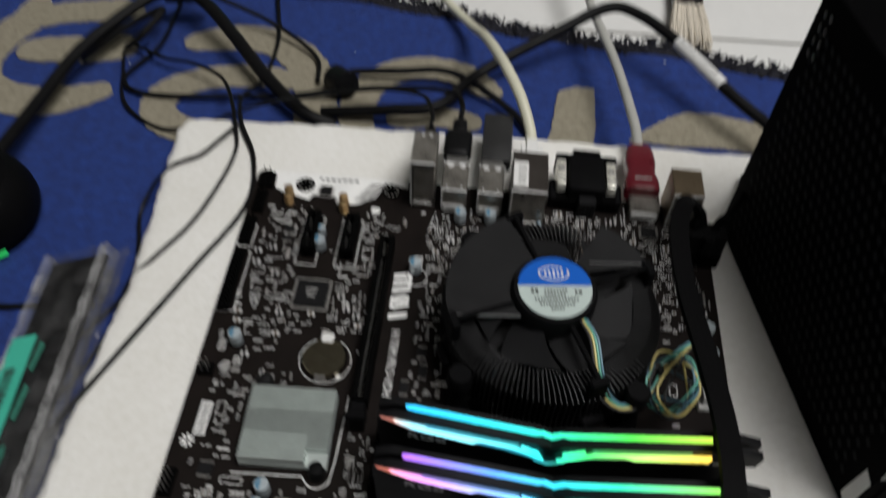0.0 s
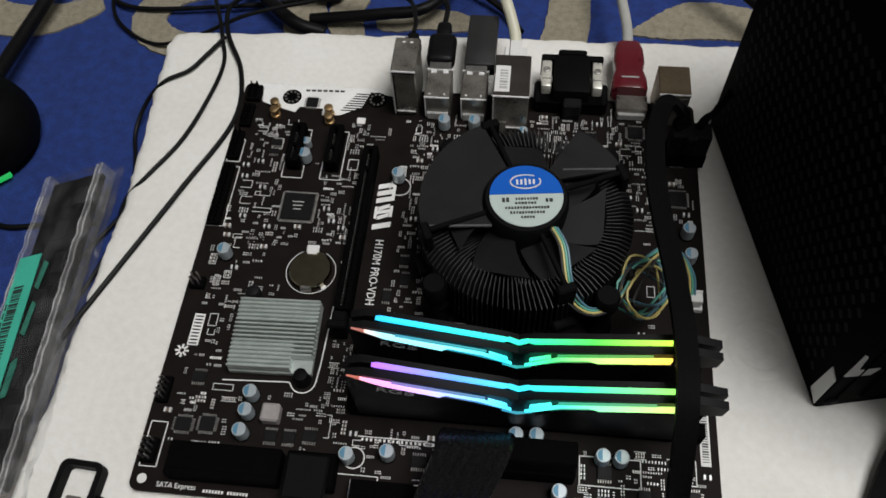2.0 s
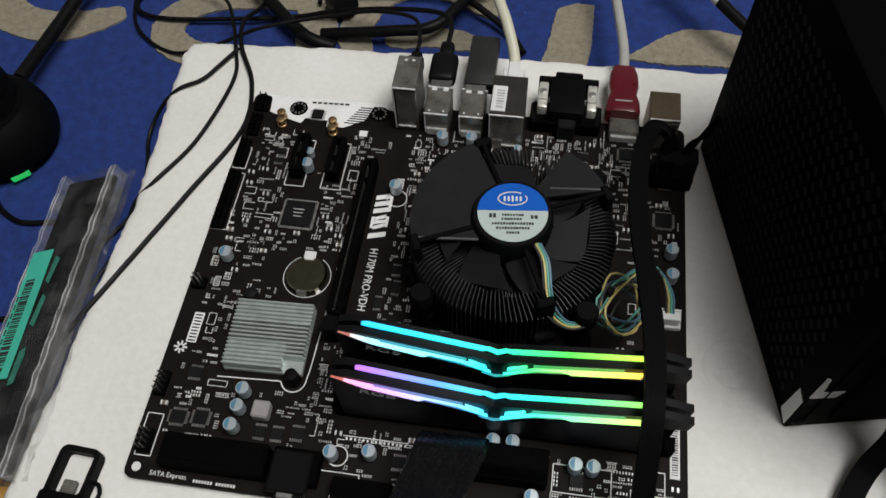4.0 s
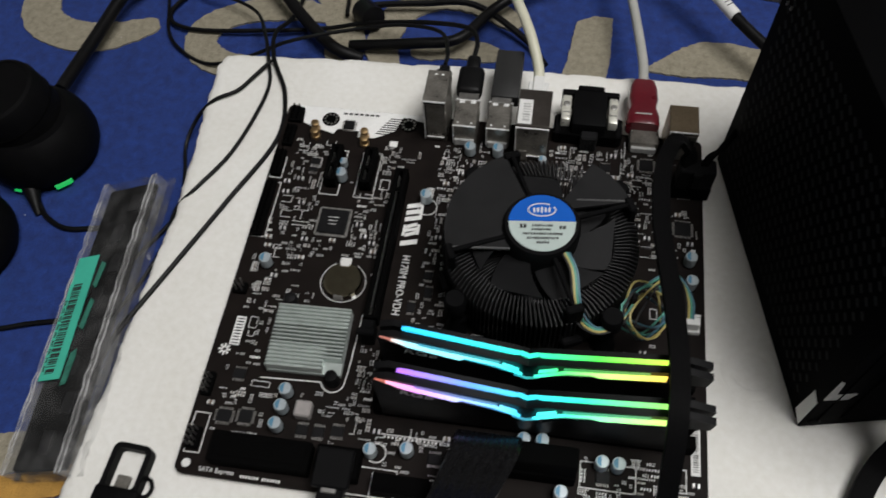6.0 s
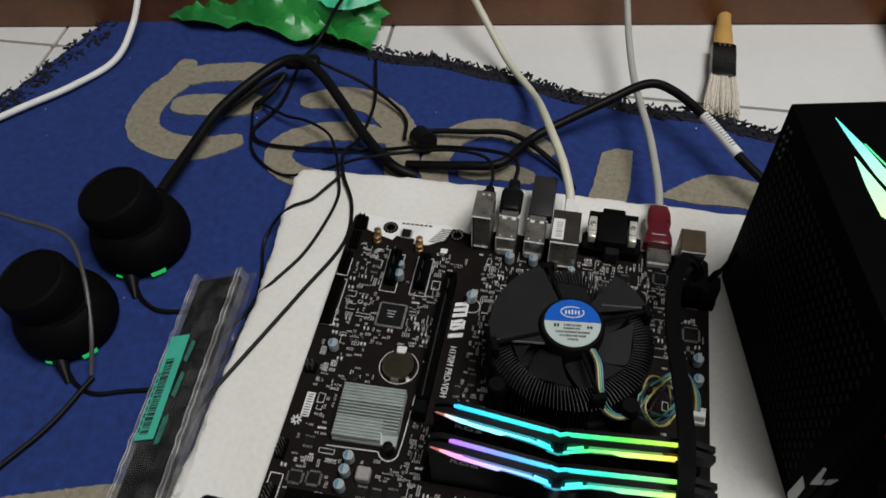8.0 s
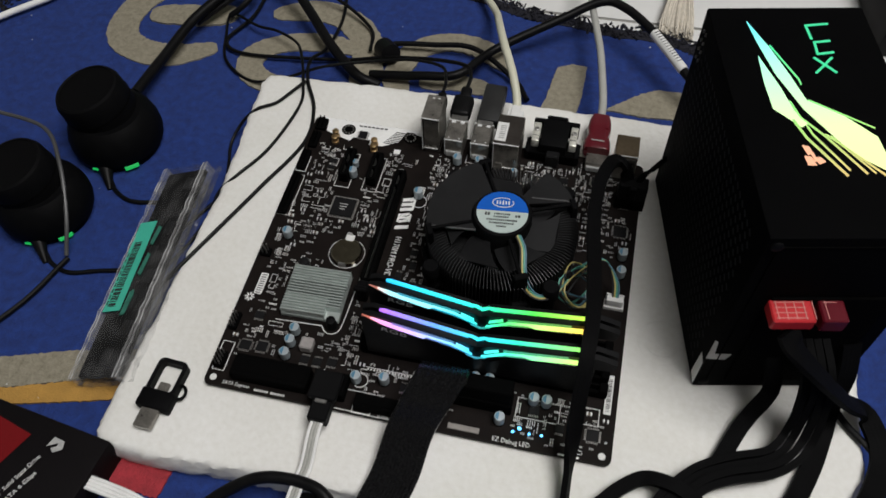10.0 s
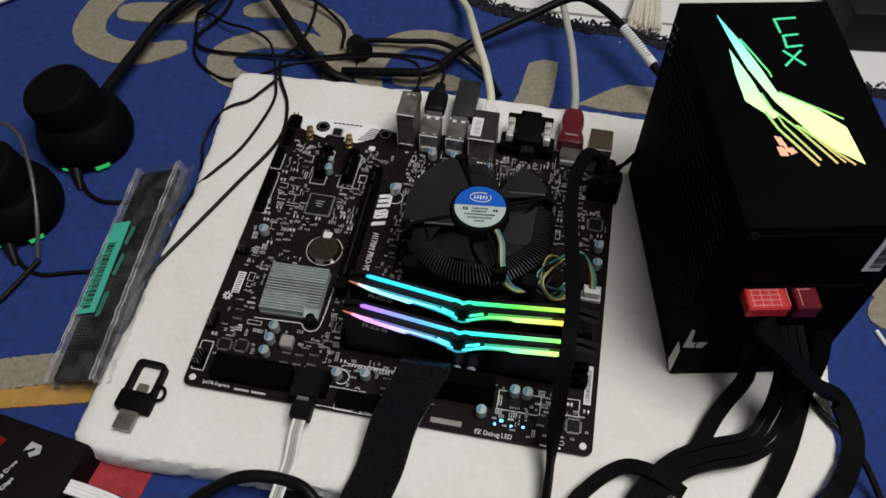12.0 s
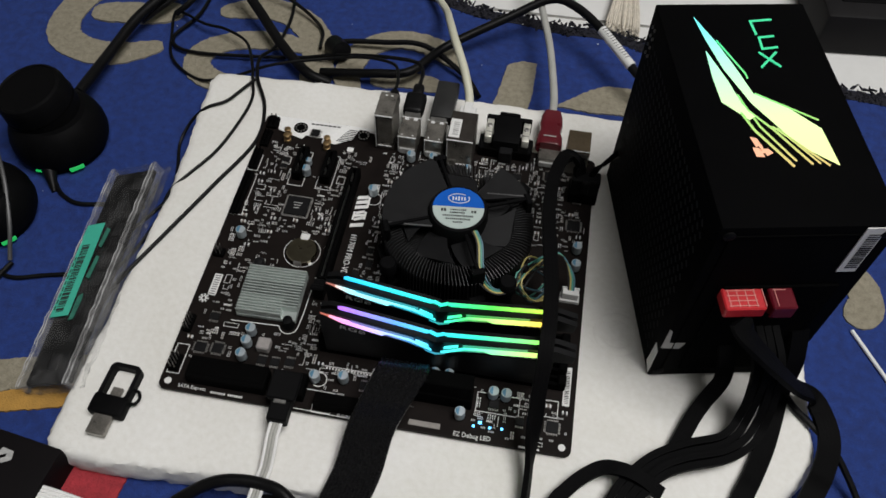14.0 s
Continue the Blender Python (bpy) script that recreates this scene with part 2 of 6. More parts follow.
# ---------- builders ----------
FINE = {"printed_bar", "printed_outline", "printed_hatching", "solder_ring", "mounting_hole", "chip_pin", "plug_grid", "rivet", "insert_chip", "spring_tab", "bright_punch", "printed_mark", "shell_edge_shine"}


def thing(name, label, category, m=Matrix(), group="", kind=""):
    ob = new(name)
    ob.empty_display_size = 0.01
    ob.matrix_world = m
    return tagged(ob, label, category, group, kind)


def finish(bm, name, material, smooth=True):
    me = bpy.data.meshes.new(name)
    bmesh.ops.recalc_face_normals(bm, faces=bm.faces[:])
    bm.to_mesh(me)
    bm.free()
    for mm in material if isinstance(material, (list, tuple)) else (material,):
        me.materials.append(mm)
    if smooth:
        me.shade_smooth()
        me.set_sharp_from_angle(angle=radians(35))
    return me


def part(name, bm, material, parent=None, label="", smooth=True):
    """Links a bmesh, given in its thing's own frame, as one mesh object under a thing or a part."""
    ob = new(name, finish(bm, name, material, smooth))
    ob.parent = parent
    return tagged(ob, label, kind="stuff" if name in FINE else "")


def B():
    return bmesh.new()


def box(bm, c, s, bevel=0.0, m=None, mi=0, seg=1):
    r = bmesh.ops.create_cube(bm, size=1.0, matrix=(m or Matrix()) @ Matrix.Translation(c) @ Matrix.Diagonal((*s, 1)))
    vs = r["verts"]
    faces = {f for v in vs for f in v.link_faces}
    if mi:
        for f in faces:
            f.material_index = mi
    if bevel:
        es = {e for v in vs for e in v.link_edges}
        res = bmesh.ops.bevel(bm, geom=list(es), offset=bevel, segments=seg, affect="EDGES", profile=0.5)
        if mi:
            for f in res["faces"]:
                f.material_index = mi
    return bm


def cyl(bm, c, r, h, seg=20, r2=None, m=None, cap=True):
    """A cylinder or cone that stands on c."""
    bmesh.ops.create_cone(bm, cap_ends=cap, segments=seg, radius1=r, radius2=r if r2 is None else r2, depth=h,
                          matrix=(m or Matrix()) @ Matrix.Translation((c[0], c[1], c[2] + h / 2)))
    return bm


def lathe(bm, profile, seg=32, m=None):
    """Turns (radius, height) pairs round z."""
    rings = []
    for r, z in profile:
        rings.append([bm.verts.new(((m or Matrix()) @ Vector((r * math.cos(2 * math.pi * i / seg), r * math.sin(2 * math.pi * i / seg), z)))) for i in range(seg)])
    for a, b in zip(rings, rings[1:]):
        for i in range(seg):
            j = (i + 1) % seg
            bm.faces.new((a[i], a[j], b[j], b[i]))
    bm.faces.new(rings[0][::-1])
    bm.faces.new(rings[-1])
    return bm


def plate(bm, outline, z0, z1, m=None):
    """A flat piece of the given outline between two heights."""
    m = m or Matrix()
    lo = [bm.verts.new(m @ Vector((x, y, z0))) for x, y in outline]
    hi = [bm.verts.new(m @ Vector((x, y, z1))) for x, y in outline]
    bm.faces.new(lo[::-1])
    bm.faces.new(hi)
    n = len(lo)
    for i in range(n):
        bm.faces.new((lo[i], lo[(i + 1) % n], hi[(i + 1) % n], hi[i]))
    return bm


def spline(pts, step=6):
    """A smooth line through the points."""
    p = [Vector(q) for q in pts]
    p = [2 * p[0] - p[1], *p, 2 * p[-1] - p[-2]]
    out = []
    for i in range(1, len(p) - 2):
        a, b, c, d = p[i - 1:i + 3]
        for k in range(step):
            t = k / step
            out.append(0.5 * ((2 * b) + (c - a) * t + (2 * a - 5 * b + 4 * c - d) * t * t + (3 * b - a - 3 * c + d) * t ** 3))
    out.append(p[-2])
    return out


def sweep(bm, line, section, up=Vector((0, 0, 1)), twist=None):
    """Carries a closed section (side, up) along a line."""
    rings = []
    n = len(line)
    for i, q in enumerate(line):
        d = (line[min(i + 1, n - 1)] - line[max(i - 1, 0)]).normalized()
        s = d.cross(up)
        s = s.normalized() if s.length > 1e-4 else Vector((1, 0, 0))
        u = s.cross(d)
        if twist:
            a = radians(twist(i / (n - 1)))
            s, u = s * math.cos(a) + u * math.sin(a), u * math.cos(a) - s * math.sin(a)
        rings.append([bm.verts.new(q + s * a + u * b) for a, b in section])
    k = len(section)
    for a, b in zip(rings, rings[1:]):
        for i in range(k):
            bm.faces.new((a[i], a[(i + 1) % k], b[(i + 1) % k], b[i]))
    bm.faces.new(rings[0][::-1])
    bm.faces.new(rings[-1])
    return bm


def circle(r, seg=8, c=(0, 0), ry=None):
    return [(c[0] + r * math.cos(2 * math.pi * i / seg), c[1] + (ry or r) * math.sin(2 * math.pi * i / seg)) for i in range(seg)]


def tube(bm, pts, r, seg=8, step=6):
    if r > 0.0026:
        seg, step = max(seg, 14), max(step, 10)
    return sweep(bm, spline(pts, step), circle(r, seg))


def flat(bm, pts, width, n, step=6, twist=None, squash=1.0):
    """A flat cable of n wires that are joined side by side, as one ribbed band."""
    w = width / n
    top = []
    for i in range(n):
        for a in (150, 120, 90, 60, 30):
            top.append(((i - (n - 1) / 2) * w + 0.5 * w * math.cos(radians(a)), max(0.0016, 0.3 * w * squash) + 0.035 * w * (math.sin(radians(a)) - 0.5)))
    return sweep(bm, spline(pts, step), top + [(x, -z) for x, z in top[::-1]], twist=twist)


def writing(name, text, size, m, material, parent, width=None, extrude=0.00008):
    """Raised print in the built-in font, as a mesh."""
    cu = bpy.data.curves.new(name, "FONT")
    cu.body, cu.size, cu.extrude, cu.align_x, cu.align_y = text, size, extrude, "CENTER", "CENTER"
    cu.resolution_u = 3
    tmp = bpy.data.objects.new(name, cu)
    me = bpy.data.meshes.new_from_object(tmp)
    bpy.data.objects.remove(tmp)
    xs = [v.co.x for v in me.vertices]
    if width and xs:
        k = width / (max(xs) - min(xs))
        me.transform(Matrix.Diagonal((k, 1, 1, 1)))
    me.transform(m)
    me.materials.append(material)
    ob = new(name, me)
    ob.parent = parent
    return ob


def rect(x0, y0, x1, y1):
    return [(x0, y0), (x1, y0), (x1, y1), (x0, y1)]


def rounded(x0, y0, x1, y1, r, n=4):
    out = []
    for cx, cy, a0 in ((x1 - r, y1 - r, 0), (x0 + r, y1 - r, 90), (x0 + r, y0 + r, 180), (x1 - r, y0 + r, 270)):
        for i in range(n + 1):
            a = radians(a0 + 90 * i / n)
            out.append((cx + r * math.cos(a), cy + r * math.sin(a)))
    return out


FLOOR, RUG, TOP = -0.030, -0.024, -0.004  # tile floor, rug's pile, foam's top

# ---------- the room ----------
grout = part("floor", box(B(), (0.3, 0.2, FLOOR - 0.052), (4.4, 4.4, 0.1)), M["grout"])
tagged(grout, "white glazed ceramic floor tiles with grey joints", "floor", kind="structure")
# walls and ceiling are unseen; their tone is set for the fill light
for wn, c, s in (("wall_north", (0.3, 2.45, 1.3), (4.6, 0.1, 2.8)), ("wall_south", (0.3, -2.05, 1.3), (4.6, 0.1, 2.8)),
                 ("wall_east", (2.55, 0.2, 1.3), (0.1, 4.4, 2.8)), ("wall_west", (-1.95, 0.2, 1.3), (0.1, 4.4, 2.8))):
    tagged(part(wn, box(B(), c, s), M["wall"]), "plain pale room wall, unseen, toned to set the fill light", "wall", kind="structure")
tagged(part("ceiling", box(B(), (0.3, 0.2, 2.75), (4.6, 4.6, 0.1)), M["wall"]), "plain pale room ceiling, unseen, toned like the walls", "ceiling", kind="structure")

fix = thing("ceiling_lamp", "white rectangular lamp hanging under the ceiling", "lamp", pose(0.9, -0.1, 2.5))
part("housing", box(B(), (0, 0, 0.0), (1.26, 1.06, 0.05), 0.01), M["wall"], fix)
part("stem", cyl(B(), (0, 0, 0.02), 0.012, 0.19, 12), M["tin"], fix)

# rug: outline follows its slanted back edge
rug = thing("rug", "blue woven rug with beige letters and a dark frayed border", "rug")
back = lambda x: 0.437 - 0.155 * (x + 0.02) + 0.0035 * math.sin(x * 31) + 0.002 * math.sin(x * 83)
edge = [(-0.285 + i * 0.02, back(-0.285 + i * 0.02)) for i in range(60)]
left = [(-0.292 - 0.33 * k * 0.3, 0.47 - k * 0.3) for k in (0.02, 0.2, 0.5, 1, 2, 3, 4)]
outline = edge + [(0.95, -0.8)] + left[::-1]
part("woven_field", plate(B(), outline, FLOOR, RUG), M["rug"], rug, smooth=False)
# border along the back and left edges, of many loose tufts
rnd = random.Random(4)
bm = B()
for i in range(1500):
    x = rnd.uniform(-0.29, 0.62)
    y = back(x) + rnd.uniform(-0.012, 0.005)
    a = rnd.uniform(0, 6.28)
    l, r = rnd.uniform(0.003, 0.0075), rnd.uniform(0.0008, 0.0018)
    bmesh.ops.create_cone(bm, cap_ends=True, segments=5, radius1=r, radius2=r * 0.4, depth=l,
                          matrix=Matrix.Translation((x, y, RUG + 0.001)) @ Euler((rnd.uniform(0.5, 1.5), 0, a)).to_matrix().to_4x4())
for i in range(700):
    k = rnd.uniform(0, 0.5)
    x, y = -0.292 - 0.33 * k + rnd.uniform(-0.004, 0.02), 0.47 - k
    r = rnd.uniform(0.0008, 0.0018)
    bmesh.ops.create_cone(bm, cap_ends=True, segments=5, radius1=r, radius2=r * 0.4, depth=rnd.uniform(0.003, 0.007),
                          matrix=Matrix.Translation((x, y, RUG + 0.001)) @ Euler((rnd.uniform(0.5, 1.5), 0, rnd.uniform(0, 6.28))).to_matrix().to_4x4())
tagged(part("border", bm, M["rugblk"], rug, "dark frayed tufts"), kind="stuff")
bm = B()
plate(bm, [(x, back(x) - 0.001) for x in (-0.285 + i * 0.02 for i in range(45))] + [(x, back(x) - 0.012) for x in (-0.285 + i * 0.02 for i in range(44, -1, -1))], RUG - 0.002, RUG + 0.0006)
part("border_band", bm, M["rugblk"], rug, "dark woven edge band", smooth=False)


def stroke(pts, width, z1=RUG + 0.0012):
    """A woven stroke of a letter, with slightly uneven sides."""
    line = spline([(x, y, 0) for x, y in pts], 10)
    lft, rgt = [], []
    n = len(line)
    for i, q in enumerate(line):
        d = (line[min(i + 1, n - 1)] - line[max(i - 1, 0)]).normalized()
        s = Vector((-d.y, d.x, 0))
        t = i / (n - 1)
        w = width * 0.5 * (0.35 + 0.65 * min(1, 6 * t, 6 * (1 - t)) ** 0.5) + rnd.uniform(-0.0007, 0.0007)
        lft.append(q + s * w)
        rgt.append(q - s * w)
    bm = B()
    lo = [bm.verts.new((q.x, q.y, RUG - 0.001)) for q in lft + rgt[::-1]]
    hi = [bm.verts.new((q.x, q.y, z1)) for q in lft + rgt[::-1]]
    k = len(lo)
    for i in range(n - 1):
        bm.faces.new((hi[i], hi[i + 1], hi[k - 2 - i], hi[k - 1 - i]))
    for i in range(k):
        bm.faces.new((lo[i], lo[(i + 1) % k], hi[(i + 1) % k], hi[i]))
    return bm


for i, (pts, w) in enumerate([
    (((-0.201, 0.396), (-0.2, 0.37), (-0.209, 0.348), (-0.211, 0.32), (-0.2, 0.299), (-0.174, 0.289), (-0.148, 0.292), (-0.119, 0.307)), 0.027),
    (((-0.201, 0.368), (-0.179, 0.38), (-0.155, 0.386), (-0.125, 0.393)), 0.024),
    (((-0.193, 0.336), (-0.163, 0.341), (-0.14, 0.344), (-0.117, 0.353)), 0.026),
    (((-0.086, 0.358), (-0.048, 0.37), (-0.018, 0.363), (0.003, 0.342), (0.013, 0.311), (0.012, 0.284)), 0.027),
    (((0.001, 0.325), (-0.024, 0.331), (-0.059, 0.325), (-0.081, 0.31), (-0.084, 0.291), (-0.069, 0.277), (-0.04, 0.272), (-0.01, 0.276)), 0.022),
    (((0.052, 0.275), (0.04, 0.302), (0.047, 0.334), (0.071, 0.352), (0.102, 0.35), (0.13, 0.33)), 0.022),
    (((0.06, 0.3), (0.09, 0.306), (0.12, 0.303)), 0.018)]):
    part("letter", stroke(pts, w, RUG + 0.0012 + 0.0003 * (i % 3)), M["ruglet"], rug, "beige woven letter stroke")


def woven_patch(outline, mm, label, name="letter", z1=RUG + 0.0014):
    """A woven area of the rug whose edge wanders from thread to thread."""
    pts = []
    for (ax, ay), (bx, by) in zip(outline, outline[1:] + outline[:1]):
        n = max(2, round(math.hypot(bx - ax, by - ay) / 0.002))
        pts += [(ax + (bx - ax) * k / n + rnd.uniform(-0.0005, 0.0005), ay + (by - ay) * k / n + rnd.uniform(-0.0005, 0.0005)) for k in range(n)]
    part(name, plate(B(), pts, RUG - 0.001, z1), M[mm], rug, label, smooth=False)


woven_patch([(0.168, 0.34), (0.18, 0.347), (0.192, 0.346), (0.192, 0.31), (0.188, 0.272), (0.158, 0.274), (0.164, 0.305)], "ruglet", "beige woven letter stem")
woven_patch([(0.212, 0.3), (0.226, 0.313), (0.238, 0.323), (0.25, 0.33), (0.27, 0.331), (0.3, 0.325), (0.34, 0.31), (0.33, 0.295), (0.27, 0.3), (0.24, 0.298)], "ruglet", "beige woven letter bowl")
part("letter", stroke(((0.4, 0.19), (0.427, 0.178), (0.437, 0.155), (0.425, 0.135)), 0.024), M["ruglet"], rug, "beige woven letter stroke")
woven_patch([(-0.34, -0.09), (-0.22, -0.045), (-0.128, -0.0195), (-0.088, -0.006), (-0.04, 0.008), (-0.04, 0.028), (-0.103, 0.012), (-0.14, 0.0), (-0.22, -0.026), (-0.34, -0.066)], "ruglet", "beige woven stripe", "stripe")
woven_patch([(-0.34, -0.106), (-0.22, -0.057), (-0.123, -0.0305), (-0.09, -0.022), (-0.04, -0.008), (-0.04, 0.0075), (-0.088, -0.0065), (-0.128, -0.02), (-0.22, -0.0455), (-0.34, -0.0905)], "rugyel", "ochre woven stripe", "stripe", RUG + 0.0017)
woven_patch([(-0.048, -0.04), (-0.02, -0.035), (-0.005, -0.045), (-0.008, -0.066), (-0.038, -0.064)], "rugred", "red woven patch", "stripe")

# foam slab
foam = thing("foam_slab", "white foam packing slab lying on the rug", "foam slab")
corners = [(-0.054, -0.0445), (-0.02, -0.0475), (0.1, -0.0445), (0.25, -0.043), (0.335, -0.036), (0.362, -0.005), (0.385, 0.02), (0.3845, 0.06), (0.386, 0.15), (0.385, 0.285), (0.265, 0.278), (0.14, 0.2755), (0.03, 0.272), (-0.0575, 0.268), (-0.0495, 0.14), (-0.05, 0.05)]
for _ in range(2):  # round the corners off
    corners = [(ax + (bx - ax) * t, ay + (by - ay) * t) for (ax, ay), (bx, by) in zip(corners, corners[1:] + corners[:1])
               for t in ((min(0.25, 0.005 / math.hypot(bx - ax, by - ay)), 1 - min(0.25, 0.005 / math.hypot(bx - ax, by - ay))))]
fo = []
for (ax, ay), (bx, by) in zip(corners, corners[1:] + corners[:1]):
    n = max(1, round(math.hypot(bx - ax, by - ay) / 0.003))
    fo += [(ax + (bx - ax) * i / n, ay + (by - ay) * i / n) for i in range(n)]
bm = B()
rings = []
for inset, z in ((0.0, RUG), (-0.001, RUG + 0.004), (-0.0012, RUG + 0.009), (0.0, RUG + 0.0135), (0.0006, RUG + 0.0165), (0.0018, RUG + 0.0185), (0.0038, TOP - 0.0005), (0.0075, TOP)):
    ring = []
    for x, y in fo:
        k = 0.0013 * noise.noise((x * 70, y * 70, z * 160)) + 0.0013 * noise.noise((x * 190, y * 190, z * 300)) + 0.0022 * noise.noise((x * 14, y * 14, 3))
        g = inset + k
        ring.append(bm.verts.new((0.165 + (x - 0.165) * (1 - g / 0.215), 0.12 + (y - 0.12) * (1 - g / 0.165), z)))
    rings.append(ring)
for p, q in zip(rings, rings[1:]):
    for i in range(len(p)):
        bm.faces.new((p[i], p[(i + 1) % len(p)], q[(i + 1) % len(p)], q[i]))
bm.faces.new(rings[0][::-1])
bm.faces.new(rings[-1])
part("slab", bm, M["foam"], foam)
for x, y, r in ((0.267, 0.088, 0.0125),):
    part("pressed_ring", lathe(B(), [(r + 0.0032, -0.001), (r + 0.003, -0.0001), (r + 0.0015, 0.0005), (r, 0.0007), (r - 0.0015, 0.0005), (r - 0.003, -0.0001), (r - 0.0032, -0.001)], 40, Matrix.Translation((x, y, TOP))), M["foam"], foam, "faint round dent in the foam")

# ---------- motherboard ----------
board = thing("motherboard", "black computer motherboard with white print on a foam slab", "motherboard")
part("circuit_board", plate(B(), rounded(0, 0, 0.244, 0.226, 0.004), -0.0016, 0.0), M["pcb"], board)
occupied = []


def taken(x0, y0, x1, y1, pad=0.0012):
    occupied.append((x0 - pad, y0 - pad, x1 + pad, y1 + pad))


bm = B()
for hx, hy in ((0.005, 0.005), (0.2385, 0.005)):
    cyl(bm, (hx, hy, -0.0015), 0.0021, 0.00165, 16)
    taken(hx - 0.004, hy - 0.004, hx + 0.004, hy + 0.004)
part("mounting_hole", bm, M["label"], board, "pale foam showing through a hole")
for sx, sy in ((0.0745, 0.218), (0.0275, 0.217)):
    taken(sx - 0.006, sy - 0.006, sx + 0.006, sy + 0.006)
    part("hole_pad", cyl(B(), (sx, sy, 0), 0.0052, 0.00035, 24), M["slotm"], board)
    bm = B()
    for k in range(10):
        a = k * math.pi / 5
        cyl(bm, (sx + 0.0036 * math.cos(a), sy + 0.0036 * math.sin(a), 0), 0.0007, 0.0006, 8)
    part("solder_ring", bm, M["tin"], board)
# pins under the board carry it on the foam
bm = B()
for i in range(160):
    cyl(bm, (rnd.uniform(0.008, 0.236), rnd.uniform(0.008, 0.218), TOP), 0.0004, 0.003, 5)
tagged(part("solder_pins", bm, M["tin"], board), kind="stuff")
# white printed field at the rear corner
wf = [(0.006, 0.2258), (0.083, 0.2258), (0.083, 0.221), (0.0705, 0.2235), (0.067, 0.2125), (0.056, 0.206), (0.046, 0.2055), (0.046, 0.21), (0.033, 0.2105), (0.031, 0.2065), (0.0175, 0.2105), (0.0115, 0.213), (0.0105, 0.2225)]
part("white_print_field", plate(B(), wf, 0, 0.0002), M["silk"], board, smooth=False)
taken(0.004, 0.203, 0.083, 0.226)
bm = B()
for i in range(8):
    box(bm, (0.0628 + 0.0007 * i, 0.2095 + 0.0017 * i, 0.0003), (0.014 - 0.0006 * i, 0.0006, 0.0003))
part("printed_hatching", bm, M["pcb"], board)
bm = B()
for i in range(7):
    box(bm, (0.0355 + i * 0.0032, 0.2222 + 0.0001 * i, 0.0003), (0.0023, 0.0012, 0.0003))
part("printed_bar", bm, M["ink"], board)

# expansion slots
def slot(name, x0, y0, x1, y1, h=0.011):
    taken(x0, y0, x1, y1)
    bm = B()
    w = x1 - x0
    ym = (y0 + y1) / 2
    box(bm, (x0 + w * 0.18, ym, h / 2), (w * 0.36, y1 - y0, h), 0.0004)
    box(bm, (x1 - w * 0.18, ym, h / 2), (w * 0.36, y1 - y0, h), 0.0004)
    box(bm, ((x0 + x1) / 2, ym, h * 0.2), (w * 0.4, y1 - y0, h * 0.4))
    for yy in (y0 + 0.001, y1 - 0.001, y1 - 0.014):
        box(bm, ((x0 + x1) / 2, yy, h / 2 - 0.0003), (w * 0.4, 0.002, h - 0.0006))
    ob = part(name, bm, M["slotm"], board, "black plastic card slot")
    bm = B()
    for k in range(int((y1 - y0 - 0.006) / 0.002)):
        for sx in (-1, 1):
            box(bm, ((x0 + x1) / 2 + sx * w * 0.12, y0 + 0.003 + k * 0.002, h * 0.55), (0.0004, 0.0008, h * 0.5))
    tagged(part("contact", bm, M["tin"], ob), kind="stuff")
    return ob


graphics = slot("graphics_slot", 0.0742, 0.086, 0.0815, 0.18, 0.0095)
part("slot_latch", box(box(B(), (0.078, 0.0795, 0.006), (0.007, 0.009, 0.012), 0.0008), (0.078, 0.0765, 0.0125), (0.009, 0.004, 0.003), 0.0008), M["matte"], graphics)
slot("short_slot", 0.0345, 0.168, 0.0415, 0.193, 0.009)
slot("short_slot", 0.0545, 0.168, 0.0615, 0.193, 0.009)
bm = B()
for x0, y0, x1, y1 in ((0.032, 0.163, 0.043, 0.195), (0.052, 0.163, 0.063, 0.195), (0.001, 0.131, 0.0095, 0.168), (0.001, 0.171, 0.0085, 0.186), (0.002, 0.01, 0.0098, 0.03),
                       (0.0705, 0.001, 0.104, 0.0145), (0.0925, 0.0005, 0.122, 0.0125), (0.1865, 0.0185, 0.212, 0.031), (0.225, 0.022, 0.2345, 0.033), (0.0655, 0.17, 0.071, 0.177), (0.0235, 0.181, 0.029, 0.188)):
    t = 0.0004
    for a, b, c, d in ((x0, y0, x1, y0 + t), (x0, y1 - t, x1, y1), (x0, y0, x0 + t, y1), (x1 - t, y0, x1, y1)):
        box(bm, ((a + c) / 2, (b + d) / 2, 0.0001), (c - a, d - b, 0.0002))
part("printed_outline", bm, M["silk"], board, smooth=False)

# edge headers on the side of the board
for x0, y0, x1, y1, h in ((0.001, 0.131, 0.0075, 0.168, 0.0055), (0.0015, 0.172, 0.0075, 0.19, 0.0055), (0.003, 0.194, 0.009, 0.209, 0.006), (0.0025, 0.212, 0.0105, 0.2225, 0.006), (0.0025, 0.0115, 0.0085, 0.022, 0.008), (0.002, 0.095, 0.009, 0.101, 0.009), (0.002, 0.038, 0.007, 0.05, 0.008)):
    taken(x0, y0, x1, y1)
    ob = part("pin_header", box(B(), ((x0 + x1) / 2, (y0 + y1) / 2, 0.0014), (x1 - x0, y1 - y0, 0.0028), 0.0003), M["slotm"], board)
    bm = B()
    for k in range(int((y1 - y0) / 0.00254)):
        for sx in (0.3, 0.7):
            box(bm, (x0 + (x1 - x0) * sx, y0 + 0.0014 + k * 0.00254, h / 2 + 0.001), (0.0006, 0.0006, h))
    tagged(part("pin", bm, M["slotm"] if y0 > 0.12 else M["tin"], ob), kind="stuff")

